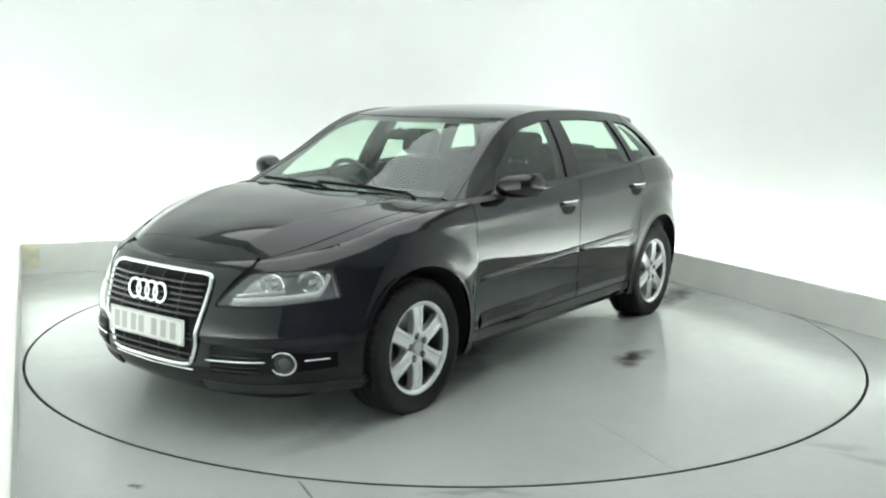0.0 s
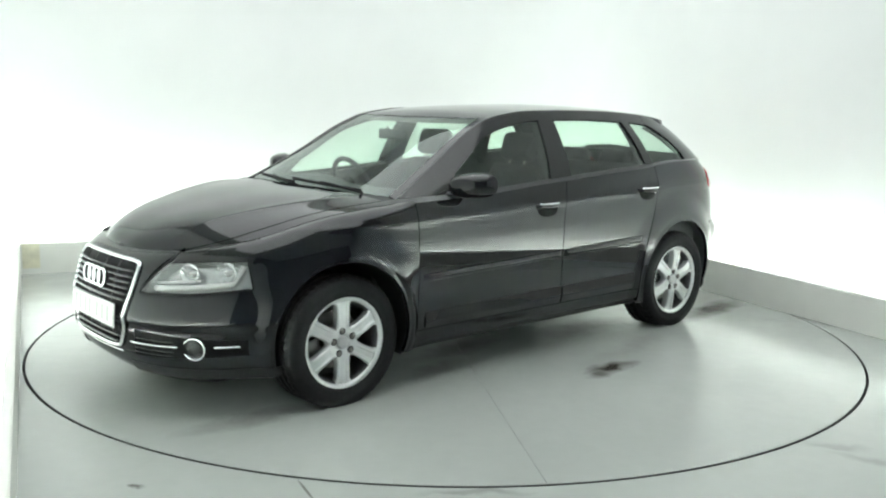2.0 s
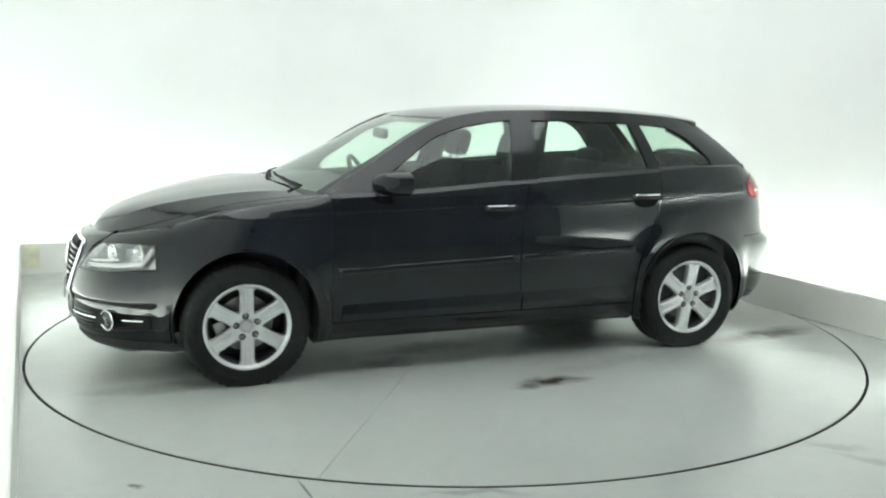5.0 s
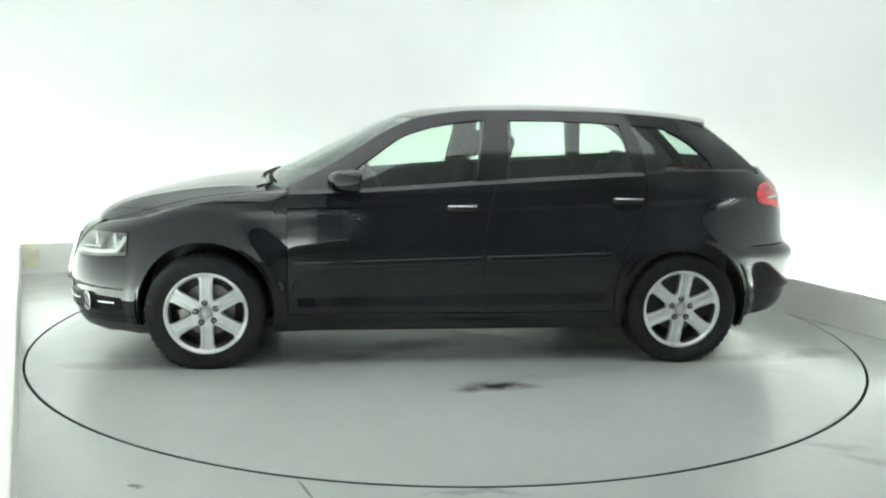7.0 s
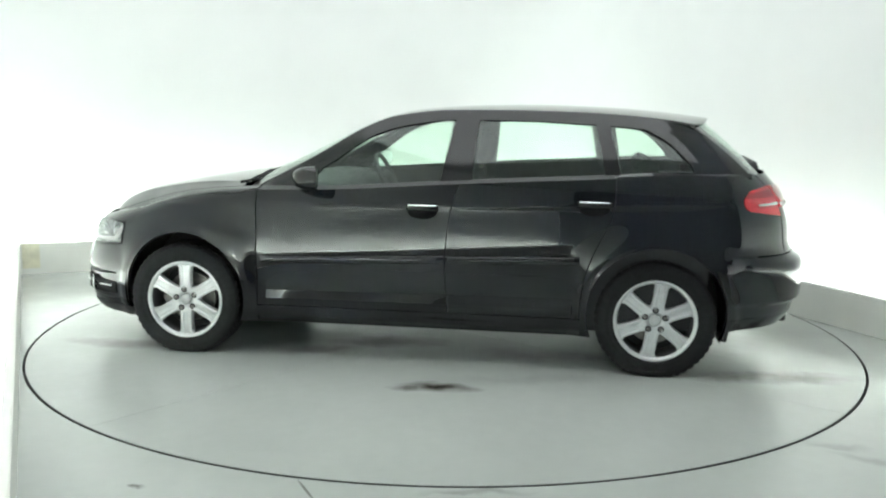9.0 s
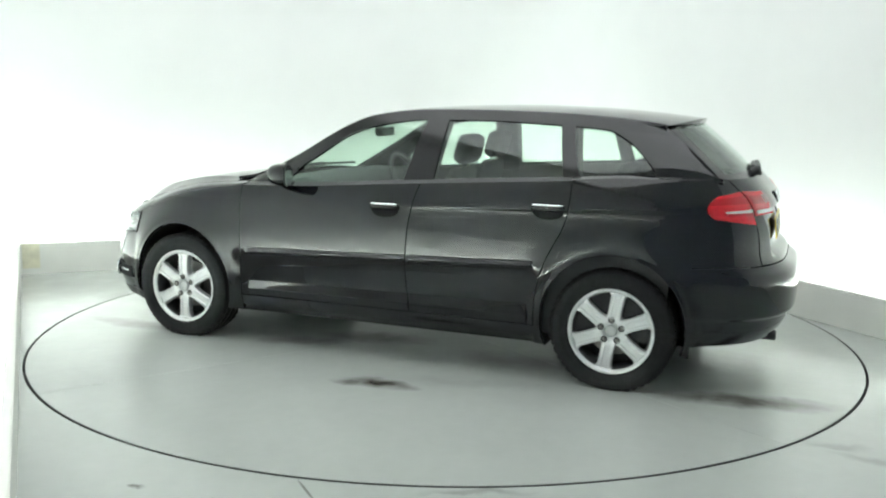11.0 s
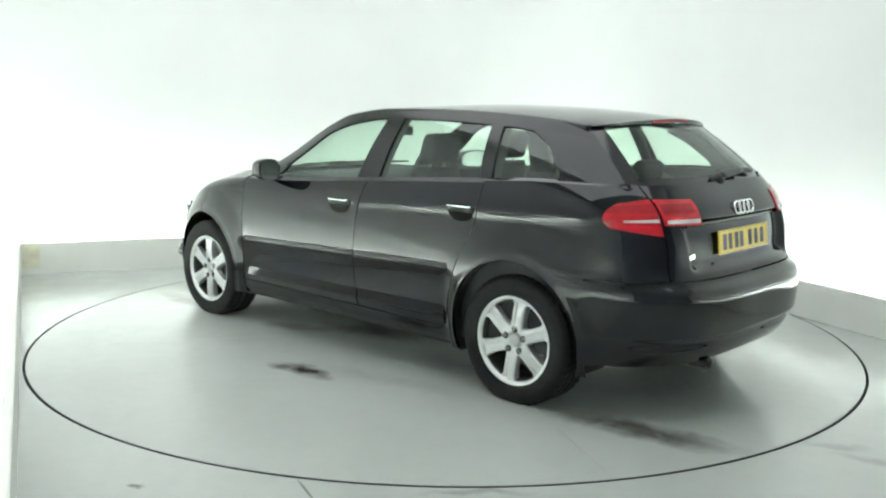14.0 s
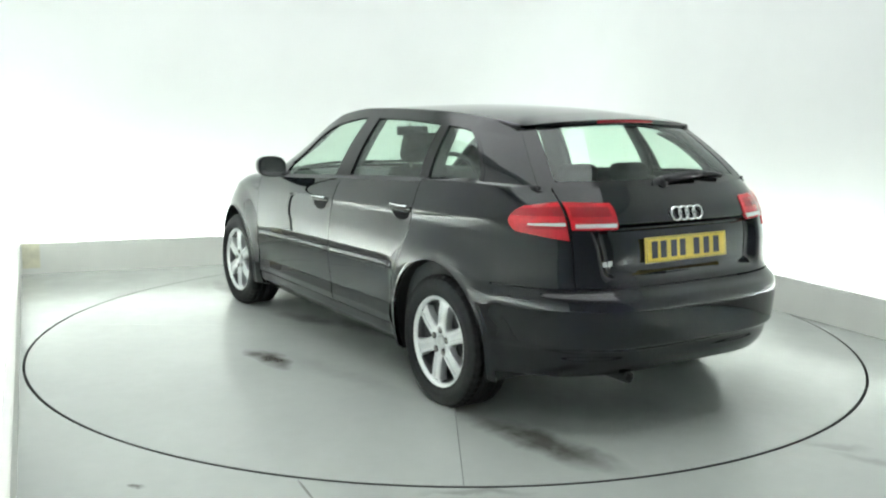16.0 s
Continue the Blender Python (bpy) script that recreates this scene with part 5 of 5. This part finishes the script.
def cabin():
    c = car
    # floor, bulkheads, inner door panels, shelf
    bm = bmesh.new()
    box(bm, -1.60, 1.0, -0.74, 0.74, 0.20, 0.26, None, 0.02)
    part("cabin_floor", bm, M_TRIM, c)
    bm = bmesh.new()
    box(bm, 0.93, 1.02, -0.70, 0.70, 0.25, 0.90, None, 0.02)
    box(bm, 1.02, 1.62, -0.44, 0.44, 0.25, 0.78, None, 0.05)
    part("bulkhead", bm, M_BLACK, c)
    bm = bmesh.new()
    box(bm, -1.86, -1.50, -0.48, 0.48, 0.26, 0.93, None, 0.03)
    part("boot_lining", bm, M_TRIM, c)
    for s, _ in SIDES:
        bm = bmesh.new()
        patch(bm, lambda u, v: (lambda x, t: Vector((x, lerp(side(max(-1.15, x), 0.6) - 0.075, belt_y(x) - 0.035, smooth(0.5, 1.0, t)), lerp(0.25, belt_z(x) - 0.004, t))))(lerp(0.92, -1.55, u), v), 40, 14, s, 0.02, flip=1)
        part("door_lining", bm, M_TRIM, c)
        bm = bmesh.new()
        patch(bm, lambda u, v: (lambda x: Vector((x, lerp(belt_y(x) - 0.036, side(x, belt_z(x) - 0.01) - 0.008, v), belt_z(x) - 0.006)))(lerp(0.90, -1.60, u)), 30, 1, s, 0)
        part("door_sill_top", bm, M_TRIM, c)
        for xb, xt, wd in ((-0.225, -0.265, 0.085), (-1.055, -0.995, 0.05)):
            bm = bmesh.new()
            tube(bm, [Vector((lerp(xb, xt, i / 8), s * (green(lerp(xb, xt, i / 8), lerp(1.0, 1.33, i / 8)) - 0.045), lerp(0.97, 1.345, i / 8))) for i in range(9)], wd, 8, False, 0.35)
            part("inner_pillar", bm, M_TRIM, c)
        bm = bmesh.new()
        patch(bm, lambda u, v: (lambda z: (lambda e: Vector((lerp(quarter_end(z) - 0.015, e.x + 0.06, v), lerp(green(-1.4, z) - 0.045, e.y - 0.05, v), z)))(rear_screen_point(0.95, lerp(1.045, 1.30, u))))(lerp(1.03, 1.27, u)), 10, 4, s, 0.01, flip=1)
        part("rear_pillar_lining", bm, M_TRIM, c)
    bm = bmesh.new()
    box(bm, -1.76, -1.18, -0.62, 0.62, 0.955, 0.985, None, 0.012)
    part("parcel_shelf", bm, M_TRIM, c)
    # dashboard
    bm = bmesh.new()
    prof = [(1.00, 0.93), (0.80, 0.955), (0.62, 0.945), (0.52, 0.915), (0.47, 0.85), (0.49, 0.72), (0.58, 0.58), (0.62, 0.40)]
    rows = []
    for i in range(17):
        y = lerp(-0.73, 0.73, i / 16)
        hump = 0.03 * math.exp(-((y + 0.36) / 0.17) ** 4)
        rows.append([bm.verts.new((x - 0.05 * (y / 0.73) ** 2 * (1 if x > 0.75 else 0.2), y, z + (hump if x < 0.75 else hump * 0.2))) for x, z in prof])
    for a, b in zip(rows, rows[1:]):
        for j in range(len(prof) - 1):
            bm.faces.new((a[j], b[j], b[j + 1], a[j + 1]))
    part("dashboard", bm, M_TRIM, c)
    # steering wheel on the car's right side
    w = new("steering_wheel")
    w.parent = c
    at = Matrix.Translation((0.375, -0.365, 0.895)) @ pose(0, 0, 0, 0, 24, 0)
    bm = bmesh.new()
    ring(bm, (0, 0, 0), 0.183, 0.183, 0.0155, (-1, 0, 0), 48)
    part("rim", bm, M_TRIM, w, place=at)
    bm = bmesh.new()
    lathe(bm, [(0.001, 0.035), (0.05, 0.033), (0.07, 0.02), (0.075, -0.02)], 32)
    part("airbag_boss", bm, M_TRIM, w, place=at @ pose(0, 0, 0, 0, 0, 90))
    for a in (0, 180, 270):
        bm = bmesh.new()
        box(bm, -0.012, 0.012, 0.05, 0.180, -0.022, 0.022, None, 0.008)
        part("wheel_spoke", bm, M_TRIM, w, place=at @ pose(0, 0, 0, a + 0, 0, 0))

    def pad(bm, x0, x1, y0, y1, z0, z1, m, bevel):
        box(bm, x0, x1, y0, y1, z0, z1, m, bevel, 4)

    for y in (0.36, -0.36):
        st = tagged(new("front_seat"), "dark grey cloth front seat with headrest")
        st.parent = c
        bm = bmesh.new()
        pad(bm, -0.32, 0.20, -0.25, 0.25, 0.0, 0.16, Matrix.Translation((0.14, y, 0.40)) @ pose(0, 0, 0, 0, -6, 0), 0.06)
        part("cushion", bm, M_CLOTH, st)
        at = Matrix.Translation((-0.14 if y > 0 else -0.07, y, 0.485)) @ pose(0, 0, 0, 0, -17, 0)
        bm = bmesh.new()
        rows = []
        for i in range(11):
            t = i / 10
            z = lerp(0.0, 0.585, t)
            hw = lerp(0.255, 0.20, smooth(0.35, 1.0, t)) * (1 if t < 0.93 else 0.93)
            th = lerp(0.075, 0.045, t) * (1 if t < 0.93 else 0.6)
            rows.append([bm.verts.new(at @ Vector((th * 1.0 * math.cos(a) * (1 + 0.35 * abs(math.sin(a)) ** 3), hw * math.sin(a), z))) for a in [2 * math.pi * k / 24 for k in range(24)]])
        for a, b in zip(rows, rows[1:]):
            for k in range(24):
                bm.faces.new((a[k], a[(k + 1) % 24], b[(k + 1) % 24], b[k]))
        bm.faces.new(rows[-1]), bm.faces.new(rows[0][::-1])
        part("backrest", bm, M_CLOTH, st)
        bm = bmesh.new()
        pad(bm, -0.045, 0.05, -0.135, 0.135, 0.615, 0.785, at, 0.042)
        part("headrest", bm, M_CLOTH, st)
        for dy in (-0.06, 0.06):
            bm = bmesh.new()
            tube(bm, [at @ Vector((0, dy, 0.56)), at @ Vector((0, dy, 0.64))], 0.007, 8)
            part("headrest_post", bm, M_STEEL, st)
    st = tagged(new("rear_bench"), "dark grey cloth rear bench with low headrests")
    st.parent = c
    bm = bmesh.new()
    pad(bm, -0.42, 0.08, -0.64, 0.64, 0.0, 0.16, Matrix.Translation((-0.72, 0, 0.44)) @ pose(0, 0, 0, 0, -8, 0), 0.06)
    part("cushion", bm, M_CLOTH, st)
    at = Matrix.Translation((-1.10, 0, 0.52)) @ pose(0, 0, 0, 0, -16, 0)
    for ya, yb in ((-0.62, -0.13), (-0.125, 0.62)):
        bm = bmesh.new()
        pad(bm, -0.06, 0.07, ya, yb, 0.0, 0.53, at, 0.05)
        part("backrest", bm, M_CLOTH, st)
    for y in (-0.36, 0.0, 0.36):
        bm = bmesh.new()
        pad(bm, -0.05, 0.045, y - 0.12, y + 0.12, 0.50, 0.615, at, 0.04)
        part("headrest", bm, M_CLOTH, st)
    # interior mirror
    bm = bmesh.new()
    box(bm, -0.015, 0.02, -0.115, 0.115, -0.03, 0.03, Matrix.Translation((0.36, 0, 1.225)), 0.014, 3)
    part("interior_mirror", bm, M_GLOSSBLACK, c)
    bm = bmesh.new()
    tube(bm, [Vector((0.37, 0, 1.235)), Vector((0.40, 0, 1.262))], 0.01, 8)
    part("mirror_stalk", bm, M_GLOSSBLACK, c)


for s_, _ in SIDES:
    made = doors(s_)
    handle(made[0], -0.052, 0.856, s_)
    handle(made[1], -0.952, 0.898, s_)
    door_trim(made, s_)
    headlamp(s_)
    tail_lamp(s_)
    lower_air(s_)
    door_mirror(s_)
grille()
rear_fittings()
front_wipers()
cabin()


def motions():
    off = Matrix.Translation((0.0726, -0.005, 0.002))
    walk(table, [(t, pose(0, 0, 0, 0, 0, a)) for t, a in TURN])
    walk(car, [(t, pose(0, 0, 0, 0, 0, a) @ off) for t, a in TURN])


motions()
